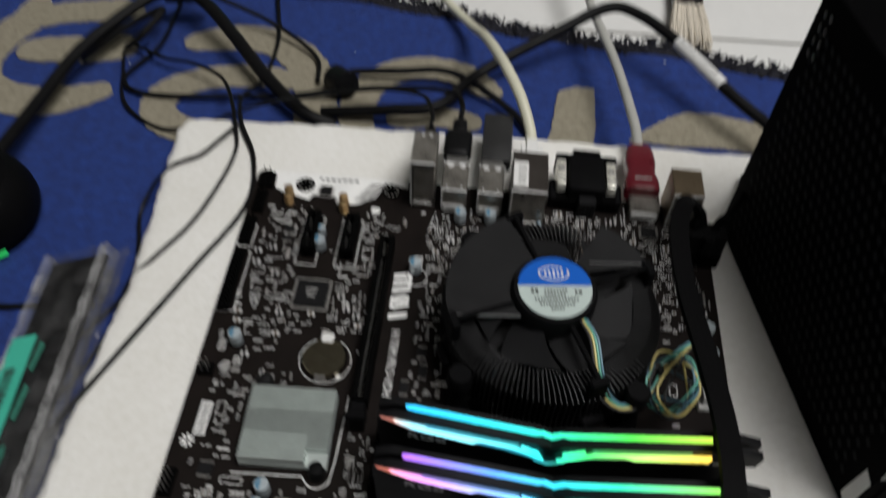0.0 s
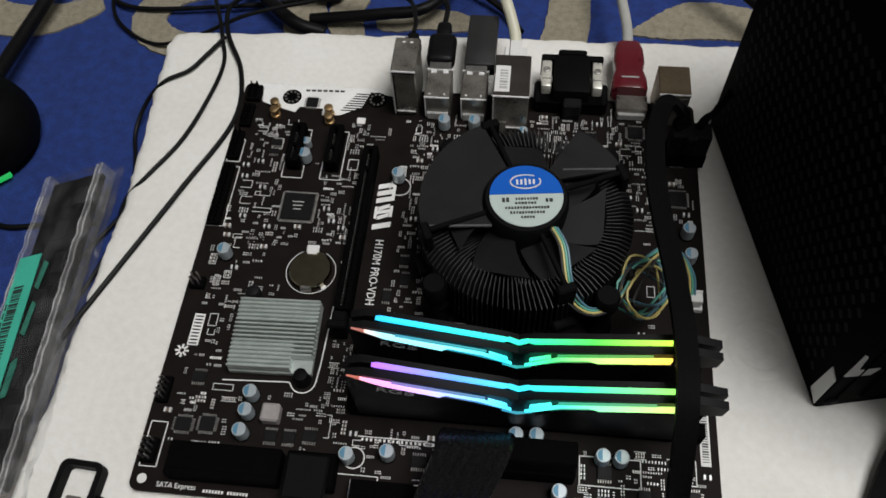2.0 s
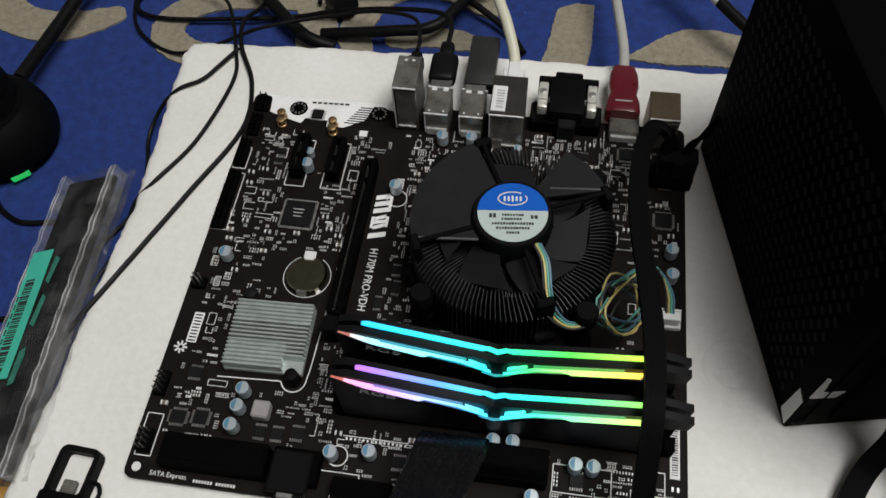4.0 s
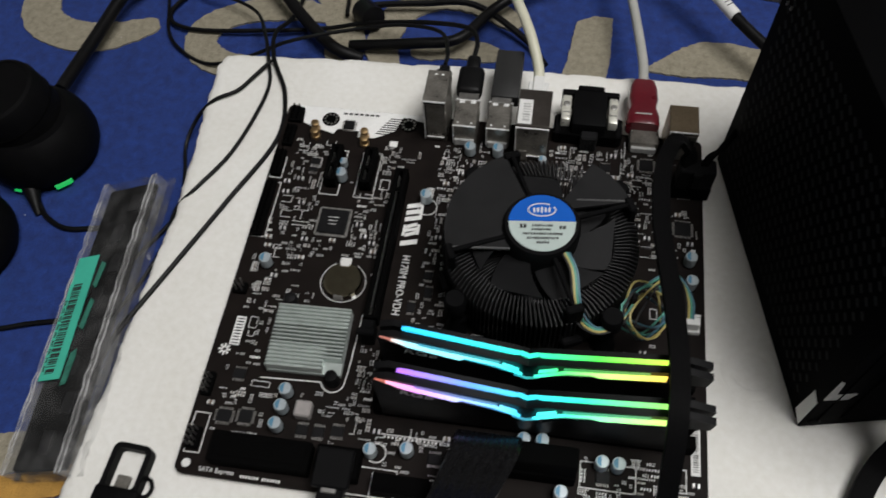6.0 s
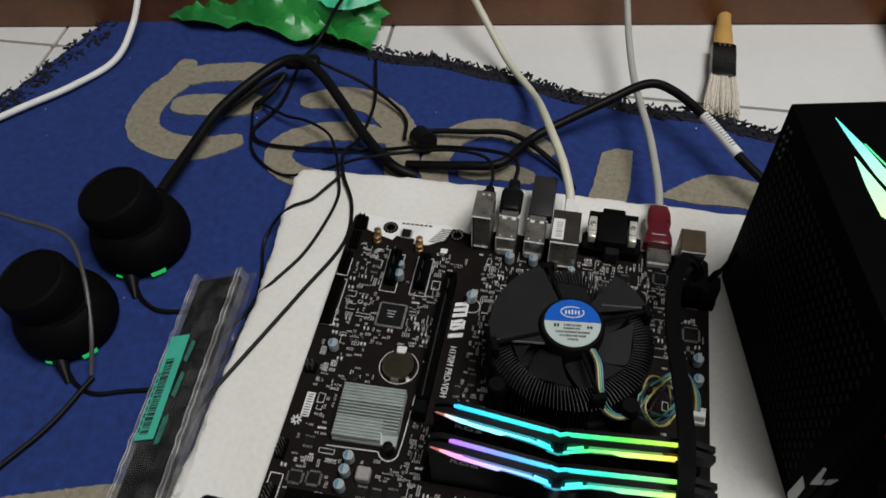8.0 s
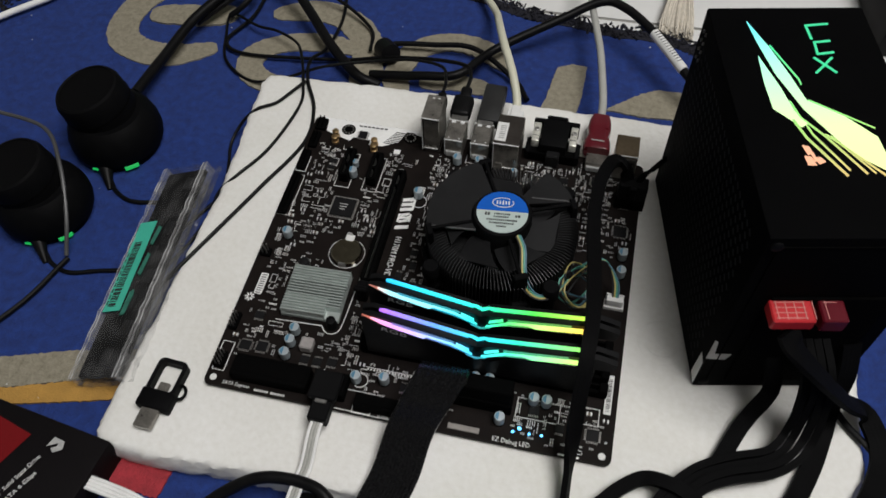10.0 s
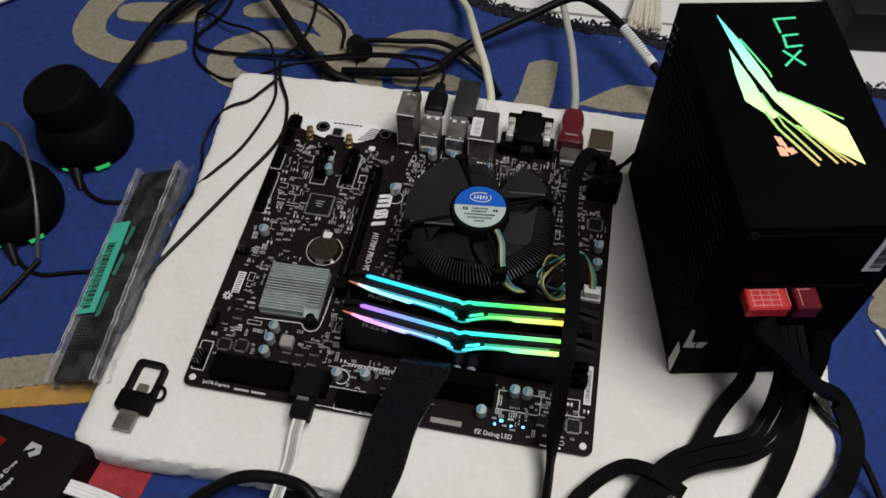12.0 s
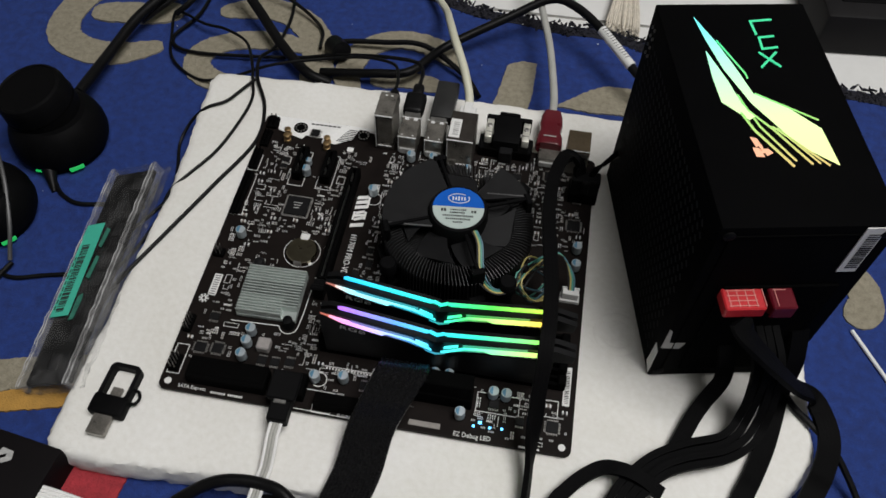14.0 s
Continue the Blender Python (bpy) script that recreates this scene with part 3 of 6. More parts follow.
# chips
def chip(x, y, w, d, h=0.0014, pins=True, rot=0.0, name="chip"):
    taken(x - w / 2 - 0.001, y - d / 2 - 0.001, x + w / 2 + 0.001, y + d / 2 + 0.001)
    m = Matrix.Translation((x, y, 0)) @ pose(0, 0, 0, 0, 0, rot)
    ob = part(name, box(B(), (0, 0, h / 2 + 0.0002), (w, d, h), 0.0002, m), M["chip"], board)
    if pins:
        bm = B()
        n = max(3, int(w / 0.0009))
        for k in range(n):
            u = -w / 2 + w * (k + 0.5) / n
            for s in (-1, 1):
                box(bm, (u, s * (d / 2 + 0.0006), 0.0003), (0.0004, 0.0014, 0.0005), 0, m)
        n = max(3, int(d / 0.0009)) if w > 0.006 else 0
        for k in range(n):
            v = -d / 2 + d * (k + 0.5) / n
            for s in (-1, 1):
                box(bm, (s * (w / 2 + 0.0006), v, 0.0003), (0.0014, 0.0004, 0.0005), 0, m)
        tagged(part("chip_pin", bm, M["pins"], ob), kind="stuff")
    return ob


sio = chip(0.0447, 0.1452, 0.0155, 0.0155)
rim = B()
for s in (-1, 1):
    box(rim, (0.0447, 0.1452 + s * 0.0088, 0.00025), (0.017, 0.0008, 0.0004))
    box(rim, (0.0447 + s * 0.0088, 0.1452, 0.00025), (0.0008, 0.017, 0.0004))
part("solder_rim", rim, M["pins"], sio, "bright soldered pin row")
bm = B()
for k in range(3):
    box(bm, (0.0447, 0.1475 - k * 0.0022, 0.0017), (0.006 - k * 0.001, 0.0006, 0.0001))
part("printed_bar", bm, M["silkdim"], sio, "faint grey print")
chip(0.0395, 0.2135, 0.0062, 0.0062, 0.0012)
for x, y, w, d in ((0.027, 0.0305, 0.0065, 0.0065), (0.0555, 0.0275, 0.0055, 0.005), (0.0635, 0.0275, 0.0055, 0.005), (0.0725, 0.029, 0.006, 0.005), (0.0165, 0.0295, 0.007, 0.006), (0.197, 0.0245, 0.006, 0.006),
                   (0.0255, 0.185, 0.005, 0.004), (0.0255, 0.179, 0.005, 0.003), (0.213, 0.2045, 0.0075, 0.0075), (0.233, 0.164, 0.0085, 0.0085), (0.232, 0.016, 0.007, 0.007), (0.2335, 0.188, 0.007, 0.006),
                   (0.096, 0.0985, 0.004, 0.0055), (0.102, 0.118, 0.0045, 0.0045), (0.1035, 0.108, 0.004, 0.006), (0.018, 0.0515, 0.006, 0.005), (0.12, 0.022, 0.006, 0.005), (0.213, 0.016, 0.005, 0.005), (0.19, 0.2, 0.006, 0.005)):
    chip(x, y, w, d, 0.0011, True)
choke = part("choke", box(B(), (0.0545, 0.0365, 0.003), (0.008, 0.008, 0.006), 0.0008), mat("choke_grey", (0.3, 0.28, 0.27), 0.5, var=0.15, bump=0.1), board, "grey inductor block")
taken(0.05, 0.032, 0.059, 0.041)

# capacitors
CAPS = [(0.045, 0.042), (0.0447, 0.0337), (0.0442, 0.0247), (0.091, 0.0185), (0.1077, 0.021), (0.1965, 0.027), (0.204, 0.027), (0.179, 0.011), (0.237, 0.1405), (0.2372, 0.1265),
        (0.0942, 0.163), (0.0162, 0.112), (0.0443, 0.172), (0.0435, 0.181), (0.114, 0.199), (0.1298, 0.1998), (0.1605, 0.033), (0.169, 0.0335), (0.155, 0.2035), (0.1555, 0.196)]
capprint = mat("cap_print", (0.1, 0.25, 0.37), 0.5, 0.3, bump=0)
for k, (x, y) in enumerate(CAPS):
    x, y = x - 0.0008, y + 0.0025
    r, h = (0.0031, 0.0078) if k not in (13, 18, 19) else (0.0023, 0.006)
    taken(x - r, y - r, x + r, y + r)
    bm = lathe(B(), [(r, 0.0009), (r, h - 0.0003), (r - 0.0003, h), (0.0004, h)], 18, Matrix.Translation((x, y, 0)))
    ob = part("capacitor", bm, M["can"], board, "silver electrolytic capacitor")
    part("capacitor_foot", cyl(B(), (x, y, 0), r + 0.0002, 0.0011, 14), M["slotm"], ob)
    bm = plate(B(), [(x + (r - 0.0006) * math.cos(radians(a)), y + (r - 0.0006) * math.sin(radians(a))) for a in range(100, 261, 20)], h - 0.0001, h + 0.00012)
    part("polarity_mark", bm, capprint, ob, "faint blue printed segment")
# ring prints
for x, y, r in ((0.0925, 0.0215, 0.0045), (0.0945, 0.1615, 0.0052)):
    bm = B()
    n = 28
    for i in range(n):
        a = 2 * math.pi * i / n
        box(bm, (r, 0, 0.0001), (0.0005, 2 * math.pi * r / n * 0.9, 0.0002), 0, Matrix.Translation((x, y, 0)) @ pose(0, 0, 0, 0, 0, math.degrees(a)))
    part("printed_ring", bm, M["silk"], board)

# threaded standoffs of the wireless socket
for x, y in ((0.0205, 0.2085), (0.0215, 0.203), (0.0505, 0.206), (0.0515, 0.2005)):
    bm = lathe(B(), [(0.0026, 0), (0.0026, 0.002), (0.002, 0.0022), (0.002, 0.0048), (0.0024, 0.005), (0.0024, 0.0062), (0.0012, 0.0066)], 16, Matrix.Translation((x, y, 0.0002)))
    part("brass_post", bm, M["brass"], board, "round brass post")
    taken(x - 0.003, y - 0.003, x + 0.003, y + 0.003)

# coin cell
taken(0.046, 0.0965, 0.07, 0.1225)
cell = part("coin_cell", lathe(B(), [(0.0102, 0.0), (0.0102, 0.0027), (0.0096, 0.0032), (0.0082, 0.0033), (0.0002, 0.00335)], 48, Matrix.Translation((0.058, 0.109, 0))), mat("polished_steel", (0.36, 0.32, 0.23), 0.05, 1.0, var=0.2, scale=90, fine=260, bump=0.9, depth=0.0008), board, "shiny coin cell")
bm = B()
for i in range(44):
    a = 2 * math.pi * i / 44
    if 60 < math.degrees(a) < 120:
        continue
    box(bm, (0.0119, 0, 0.0001), (0.0003, 0.0017, 0.0002), 0, Matrix.Translation((0.058, 0.109, 0)) @ pose(0, 0, 0, 0, 0, math.degrees(a)))
part("printed_ring", bm, M["silk"], board)
# upper clip in paper white: its bright reflection is put into the colour
part("cell_clip", box(box(B(), (0.0577, 0.1197, 0.0034), (0.006, 0.0042, 0.0012), 0.0004), (0.0577, 0.1178, 0.0039), (0.0048, 0.0026, 0.0006), 0.0002), M["label"], cell, "tinned spring clip, its shine painted pale")
part("cell_clip", box(B(), (0.0577, 0.0992, 0.0016), (0.005, 0.003, 0.0032), 0.0005), M["tin"], cell)

# chipset heat sink with ribs
taken(0.0275, 0.05, 0.0735, 0.0925)
HX, HY = 0.0495, 0.0722
HM = Matrix.Translation((HX, HY, 0)) @ pose(0, 0, 0, 0, 0, 1.6)
hs = part("heatsink", box(B(), (0, 0, 0.0022), (0.0375, 0.0345, 0.0028), 0.0003, HM), M["alu"], board, "ribbed silver heat sink")
for k in range(17):
    y = -0.0164 + k * 0.00205
    w = 0.0375 if k > 2 else 0.0285
    part("rib", box(B(), (-(0.0375 - w) / 2, y, 0.0062), (w, 0.00095, 0.0056), 0.0003, HM), M["alu"], hs)
part("rib_web", box(box(B(), (0, 0.0118, 0.0047), (0.0372, 0.0105, 0.0044), 0, HM), (-0.0048, -0.0105, 0.0047), (0.0278, 0.012, 0.0044), 0, HM), M["alu"], hs)
bm = lathe(B(), [(0.0037, 0.0), (0.0037, 0.003), (0.003, 0.0045), (0.003, 0.0075), (0.001, 0.008)], 18, Matrix.Translation((0.0647, 0.0537, 0)))
part("push_pin", bm, M["black"], hs, "black plastic push pin")
bm = lathe(B(), [(0.0037, 0.0), (0.0037, 0.003), (0.0028, 0.0045), (0.001, 0.005)], 18, Matrix.Translation((0.0335, 0.0945, 0)))
part("push_pin", bm, M["chip"], hs)
# white print that follows the sink's edge and rounds its pin
bm = B()
loop = [(0.0285, 0.0512), (0.0585, 0.0525)] + [(0.0647 + 0.0058 * math.cos(radians(a)), 0.0537 + 0.0058 * math.sin(radians(a))) for a in range(200, 361, 20)] + [(0.0712, 0.062), (0.072, 0.0915)]
for (ax, ay), (bx, by) in zip(loop, loop[1:]):
    d = Vector((bx - ax, by - ay))
    box(bm, (d.length / 2, 0, 0.0001), (d.length, 0.0005, 0.0002), 0, Matrix.Translation((ax, ay, 0)) @ pose(0, 0, 0, 0, 0, math.degrees(math.atan2(d.y, d.x))))
part("printed_outline", bm, M["silk"], board, smooth=False)

# rear ports
def port(name, x0, x1, y0, y1, h, material, label="", bevel=0.0005):
    taken(x0, y0, x1, min(y1, 0.226))
    return part(name, box(B(), ((x0 + x1) / 2, (y0 + y1) / 2, h / 2), (x1 - x0, y1 - y0, h), bevel), material, board, label)


audio = port("audio_port", 0.0858, 0.0985, 0.209, 0.2325, 0.0335, M["shell"], "tall metal-shelled port")
part("shell_seam", box(box(B(), (0.0921, 0.2089, 0.0318), (0.0117, 0.0006, 0.0005)), (0.0872, 0.2089, 0.0155), (0.0005, 0.0006, 0.03)), M["slotm"], audio)
part("punch", box(box(B(), (0.0905, 0.229, 0.0337), (0.0016, 0.0012, 0.0005), 0.0002), (0.0945, 0.229, 0.0337), (0.0016, 0.0012, 0.0005), 0.0002), M["label"], audio, "pale punched tab")
shells = [(0.0858, 0.0985, 0.209, 0.0335, audio)]
for x0, x1 in ((0.1022, 0.1155), (0.1212, 0.1345)):
    usb = port("usb_port", x0, x1, 0.208, 0.2275, 0.0168, M["shell"], "metal-shelled port")
    part("spring_tab", box(box(B(), (x0 + 0.0035, 0.2252, 0.0171), (0.003, 0.0022, 0.0008), 0.0002), (x1 - 0.0035, 0.2252, 0.0171), (0.003, 0.0022, 0.0008), 0.0002), M["solder"], usb)
    part("port_lip", box(B(), ((x0 + x1) / 2, 0.2268, 0.0163), (x1 - x0 + 0.0012, 0.001, 0.0026), 0.0003), M["solder"], usb)
    part("port_foot", box(B(), ((x0 + x1) / 2, 0.2073, 0.003), (x1 - x0 - 0.002, 0.0016, 0.005), 0.0004), M["silkdim"], usb, "pale plastic base")
    part("bright_punch", box(box(B(), (x0 + 0.0028, 0.2098, 0.0169), (0.001, 0.001, 0.0004)), (x1 - 0.0028, 0.2098, 0.0169), (0.001, 0.001, 0.0004)), M["solder"], usb)
    shells.append((x0, x1, 0.208, 0.0168, usb))
lan = port("network_port", 0.1382, 0.1565, 0.2025, 0.2295, 0.0278, mat("network_shell", (0.12, 0.105, 0.095), 0.35, 0.9, var=0.2, bump=0.1), "tall metal network port")
lanlabel = part("white_label", box(B(), (0.1426, 0.2125, 0.028), (0.0076, 0.0175, 0.0003)), M["label"], lan)
bm = B()
for k in range(7):
    box(bm, (0.1432, 0.2065 + k * 0.0019, 0.0283), (0.004, rnd.choice((0.0006, 0.0012)), 0.0002))
part("printed_bar", bm, M["silkdim"], lanlabel)
part("port_shield", box(box(B(), (0.1474, 0.2022, 0.0135), (0.0178, 0.0012, 0.026), 0.0003), (0.143, 0.2013, 0.004), (0.005, 0.002, 0.008), 0.0003), M["shell"], lan)
shells.append((0.1382, 0.1565, 0.2016, 0.0276, lan))
ps = port("keyboard_port", 0.2215, 0.2372, 0.211, 0.2303, 0.0245, mat("gilded_shell", (0.27, 0.21, 0.14), 0.38, 1.0, var=0.2, scale=90, bump=0.1), "bronze metal-shelled port")
part("port_back", box(B(), (0.2293, 0.2107, 0.0115), (0.015, 0.001, 0.021), 0.0003), M["shell"], ps)
shells.append((0.2215, 0.2372, 0.211, 0.0245, ps))
# bright strips on each shell's near face paint the shine of its edges
for x0, x1, y, h, ob in shells:
    bm = box(B(), ((x0 + x1) / 2, y - 0.0004, h - 0.0003), (x1 - x0, 0.0008, 0.0007))
    box(bm, (x0 + 0.0004, y - 0.0004, h / 2), (0.0005, 0.0007, h - 0.003))
    box(bm, ((x0 + x1) / 2, y - 0.0004, 0.0035), ((x1 - x0) * 0.8, 0.0007, 0.0005))
    part("shell_edge_shine", bm, M["solder"], ob)
vga = port("video_port", 0.1605, 0.196, 0.2155, 0.2305, 0.0085, M["slotm"], "black video port")
hdmi = port("video_socket", 0.2025, 0.2185, 0.2148, 0.2285, 0.0075, M["shell"], "small metal video socket")
part("socket_foot", box(B(), (0.2105, 0.214, 0.0025), (0.014, 0.002, 0.004), 0.0003), M["silkdim"], hdmi)

# memory slots and their end latches
for k, y in enumerate((0.0717, 0.0622, 0.0527, 0.0432)):
    taken(0.088, y - 0.004, 0.243, y + 0.004)
    bm = B()
    for s in (-1, 1):
        box(bm, (0.164, y + s * 0.0023, 0.0035), (0.142, 0.0018, 0.007), 0.0003)
    box(bm, (0.164, y, 0.0012), (0.142, 0.0028, 0.0024))
    ob = part("memory_slot", bm, M["slotm"], board, "black memory slot")
    bm = B()
    box(bm, (0.2345, y, 0.0045), (0.005, 0.0065, 0.009), 0.0006)
    part("latch", bm, M["slotm"], ob)
    part("end_block", box(B(), (0.0905, y, 0.007), (0.005, 0.0065, 0.014), 0.0006), M["slotm"], ob)

# drive and power sockets on the front edge
taken(0.016, 0.0, 0.092, 0.02)
for x0, x1 in ((0.0165, 0.064), (0.0665, 0.087)):
    ob = part("drive_socket", box(B(), ((x0 + x1) / 2, 0.0128, 0.0044), (x1 - x0, 0.0145, 0.0088), 0.0006), M["slotm"], board, "black plastic drive socket")
    part("socket_ridge", box(B(), ((x0 + x1) / 2, 0.0128, 0.009), (x1 - x0 - 0.004, 0.009, 0.0005), 0.0002), M["slotm"], ob)
taken(0.13, 0.017, 0.185, 0.031)
part("power_socket", box(B(), (0.1575, 0.0235, 0.006), (0.0535, 0.0105, 0.012), 0.0006), M["slotm"], board, "black main power socket")
taken(0.2255, 0.178, 0.2475, 0.2)
part("power_socket", box(B(), (0.2365, 0.1895, 0.005), (0.0195, 0.0105, 0.01), 0.0005), M["slotm"], board, "black processor power socket")
taken(0.226, 0.098, 0.243, 0.113)
hdr = part("fan_header", box(box(B(), (0.2345, 0.105, 0.0015), (0.0125, 0.0065, 0.003), 0.0003), (0.2345, 0.1082, 0.0045), (0.011, 0.0012, 0.009), 0.0002), M["label"], board, "white fan header")
taken(0.094, 0.001, 0.122, 0.012)
part("drive_header", box(box(B(), (0.107, 0.0065, 0.004), (0.026, 0.0085, 0.008), 0.0005), (0.107, 0.0065, 0.0082), (0.022, 0.005, 0.0006)), M["slotm"], board)
part("front_label", box(B(), (0.159, 0.0048, 0.0004), (0.0185, 0.0034, 0.0008), 0.0002), mat("aged_label", (0.26, 0.24, 0.22), 0.6, var=0.2, scale=200, bump=0.05), board, "small pale strip with print bars")
side = part("barcode_label", box(B(), (0.2385, 0.0435, 0.0003), (0.0042, 0.0255, 0.0004)), M["label"], board, "white barcode strip")
bm = B()
for k in range(20):
    box(bm, (0.2385, 0.0325 + k * 0.0011, 0.00056), (0.0026, rnd.choice((0.0003, 0.0005, 0.0007)), 0.0001))
part("printed_bar", bm, M["ink"], side)
taken(0.236, 0.03, 0.241, 0.057)
taken(0.15, 0.0, 0.182, 0.008)

# print on the board; the maker's mark is plain slanted bars
UP = pose(0, 0, 0, 0, 0, -90)
writing("printed_text", "H170M PRO-VDH", 0.0058, Matrix.Translation((0.0883, 0.1113, 0.00015)) @ UP, M["silk"], board, 0.0355)
writing("printed_text", "SATA Express", 0.0031, Matrix.Translation((0.0203, 0.0031, 0.00015)), M["silk"], board, 0.0168)
writing("printed_text", "JUSB1", 0.0022, Matrix.Translation((0.1125, 0.0013, 0.00015)), M["silk"], board, 0.008)
writing("printed_text", "EZ Debug LED", 0.004, Matrix.Translation((0.187, 0.0025, 0.00015)), M["silk"], board, 0.0215)
taken(0.175, 0.0, 0.2, 0.005)
taken(0.0825, 0.081, 0.0935, 0.168)
bm = B()
for y, w, h in ((0.1618, 0.0028, 0.009), (0.1575, 0.0028, 0.009), (0.1532, 0.0028, 0.009), (0.1485, 0.0022, 0.0055), (0.1458, 0.002, 0.009), (0.143, 0.0022, 0.0055), (0.1375, 0.003, 0.009)):
    plate(bm, [(0.088 - h / 2, y - w / 2 - 0.0012), (0.088 + h / 2, y - w / 2 + 0.0012), (0.088 + h / 2, y + w / 2 + 0.0012), (0.088 - h / 2, y + w / 2 - 0.0012)], 0, 0.0002)
plate(bm, [(0.0909, 0.1532), (0.0925, 0.1532), (0.0925, 0.1625), (0.0909, 0.1625)], 0, 0.00022)
plate(bm, [(0.0909, 0.143), (0.0925, 0.143), (0.0925, 0.1495), (0.0909, 0.1495)], 0, 0.00022)
plate(bm, [(0.0835, 0.1415), (0.085, 0.1415), (0.085, 0.1485), (0.0835, 0.1485)], 0, 0.00022)
part("printed_mark", bm, M["silk"], board, "white maker's mark of plain bars", smooth=False)
bm = B()
for k in range(8):
    box(bm, (0, 0.0021, 0.0001), (0.0009, 0.0022, 0.0002), 0, Matrix.Translation((0.0065, 0.0635, 0)) @ pose(0, 0, 0, 0, 0, 45 * k))
part("printed_star", bm, M["silk"], board)
taken(0.003, 0.06, 0.01, 0.067)
bm = B()
for x, y, w, h in ((0.121, 0.0012, 0.006, 0.0011), (0.22, 0.0012, 0.012, 0.0011), (0.068, 0.203, 0.0045, 0.004), (0.0655, 0.101, 0.002, 0.002)):
    box(bm, (x, y, 0.0001), (w, h, 0.0002))
for k in range(15):
    if k != 7:
        box(bm, (0.0325 + k * 0.0013, 0.0021, 0.0001), (0.0008, 0.0013, 0.0002))
for k in range(9):
    box(bm, (0.0945, 0.1 + k * 0.0008 + 0.068, 0.0001), (0.004, 0.0004, 0.0002))
box(bm, (0.0105, 0.0745, 0.0001), (0.005, 0.016, 0.0002))
for k in range(22):
    box(bm, (0.095 + k * 0.0019, 0.0298, 0.0001), (0.0009, 0.0012, 0.0002))
box(bm, (0.108, 0.031, 0.0001), (0.03, 0.0004, 0.0002))
part("printed_bar", bm, M["silk"], board, smooth=False)
taken(0.0, 0.064, 0.014, 0.084)
bm = B()
for k in range(9):
    box(bm, (0.0105, 0.0675 + k * 0.0017, 0.00025), (0.0035, 0.0007, 0.0002))
part("printed_bar", bm, M["ink"], board)

# three added glowing blocks imitate the indicator's coloured light on nearby parts
for x, y in ((0.187, 0.0088), (0.1965, 0.0092), (0.2035, 0.0098)):
    part("debug_led_glow", box(B(), (x, y, 0.0006), (0.0013, 0.0011, 0.0012), 0.0002), M["led_cyan"], board, "small glowing block for the indicator and its spilt light")
    taken(x - 0.001, y - 0.001, x + 0.001, y + 0.001, 0.0003)
led = part("debug_led_glow", box(B(), (0.1905, 0.0115, 0.0006), (0.002, 0.0014, 0.0012), 0.0002), M["led_cyan"], board, "small glowing block for the indicator and its spilt light")
taken(0.1893, 0.0106, 0.1917, 0.0124, 0.0003)

# small surface parts, traces of print and solder, scattered clear of the large parts
def free(x, y, w, d):
    if (x - 0.157) ** 2 + (y - 0.126) ** 2 < 0.0475 ** 2 or (0.086 < x < 0.245 and 0.034 < y < 0.081):
        return False
    return not any(a < x + w and x - w < c and b < y + d and y - d < e for a, b, c, e in occupied)


def bit(bm, c, s):
    """A tiny plain block."""
    v = [bm.verts.new((c[0] + a * s[0] / 2, c[1] + b * s[1] / 2, c[2] + e * s[2] / 2)) for e in (-1, 1) for a, b in ((-1, -1), (1, -1), (1, 1), (-1, 1))]
    for f in ((0, 1, 5, 4), (1, 2, 6, 5), (2, 3, 7, 6), (3, 0, 4, 7), (4, 5, 6, 7), (3, 2, 1, 0)):
        bm.faces.new([v[i] for i in f])


kinds = [("resistor", M["chip"], 0), ("ceramic_capacitor", mat("ceramic_tan", (0.16, 0.13, 0.1), 0.5, var=0.25, bump=0), 0), ("solder_end", M["solder"], 0), ("print_speck", M["silk"], 0), ("print_speck_dim", M["silkdim"], 0)]
bms = [B() for _ in kinds]


def smd(x, y, w, d, h, body):
    """One chip part with two soldered ends; the longer side carries the ends."""
    e = 0.28
    if d > w:
        bit(bms[body], (x, y, h / 2), (w, d * (1 - 2 * e), h))
        for s in (-1, 1):
            bit(bms[2], (x, y + s * d * (0.5 - e / 2), h / 2), (w, d * e, h + 0.00006))
    else:
        bit(bms[body], (x, y, h / 2), (w * (1 - 2 * e), d, h))
        for s in (-1, 1):
            bit(bms[2], (x + s * w * (0.5 - e / 2), y, h / 2), (w * e, d, h + 0.00006))


def frame_print(x, y, w, d, bits=15):
    t = 0.00026
    for k, (a, b, c, e) in enumerate(((x, y - d / 2, w, t), (x, y + d / 2, w, t), (x - w / 2, y, t, d), (x + w / 2, y, t, d))):
        if bits >> k & 1:
            bit(bms[3], (a, b, 0.0001), (c, e, 0.0002))


zones = ((0.099, 0.137, 0.18, 0.2105, 5), (0.138, 0.226, 0.176, 0.2145, 12), (0.203, 0.241, 0.142, 0.212, 4), (0.097, 0.112, 0.083, 0.195, 4), (0.008, 0.034, 0.096, 0.165, 2), (0.03, 0.072, 0.122, 0.136, 2), (0.054, 0.073, 0.136, 0.166, 2),
         (0.01, 0.03, 0.022, 0.095, 3), (0.03, 0.085, 0.021, 0.044, 4), (0.073, 0.087, 0.03, 0.075, 2), (0.088, 0.13, 0.013, 0.034, 3), (0.184, 0.241, 0.003, 0.034, 6), (0.012, 0.035, 0.165, 0.205, 2), (0.03, 0.047, 0.086, 0.1, 1), (0.064, 0.074, 0.178, 0.204, 1), (0.006, 0.238, 0.006, 0.218, 2))
weights = [z[4] for z in zones]
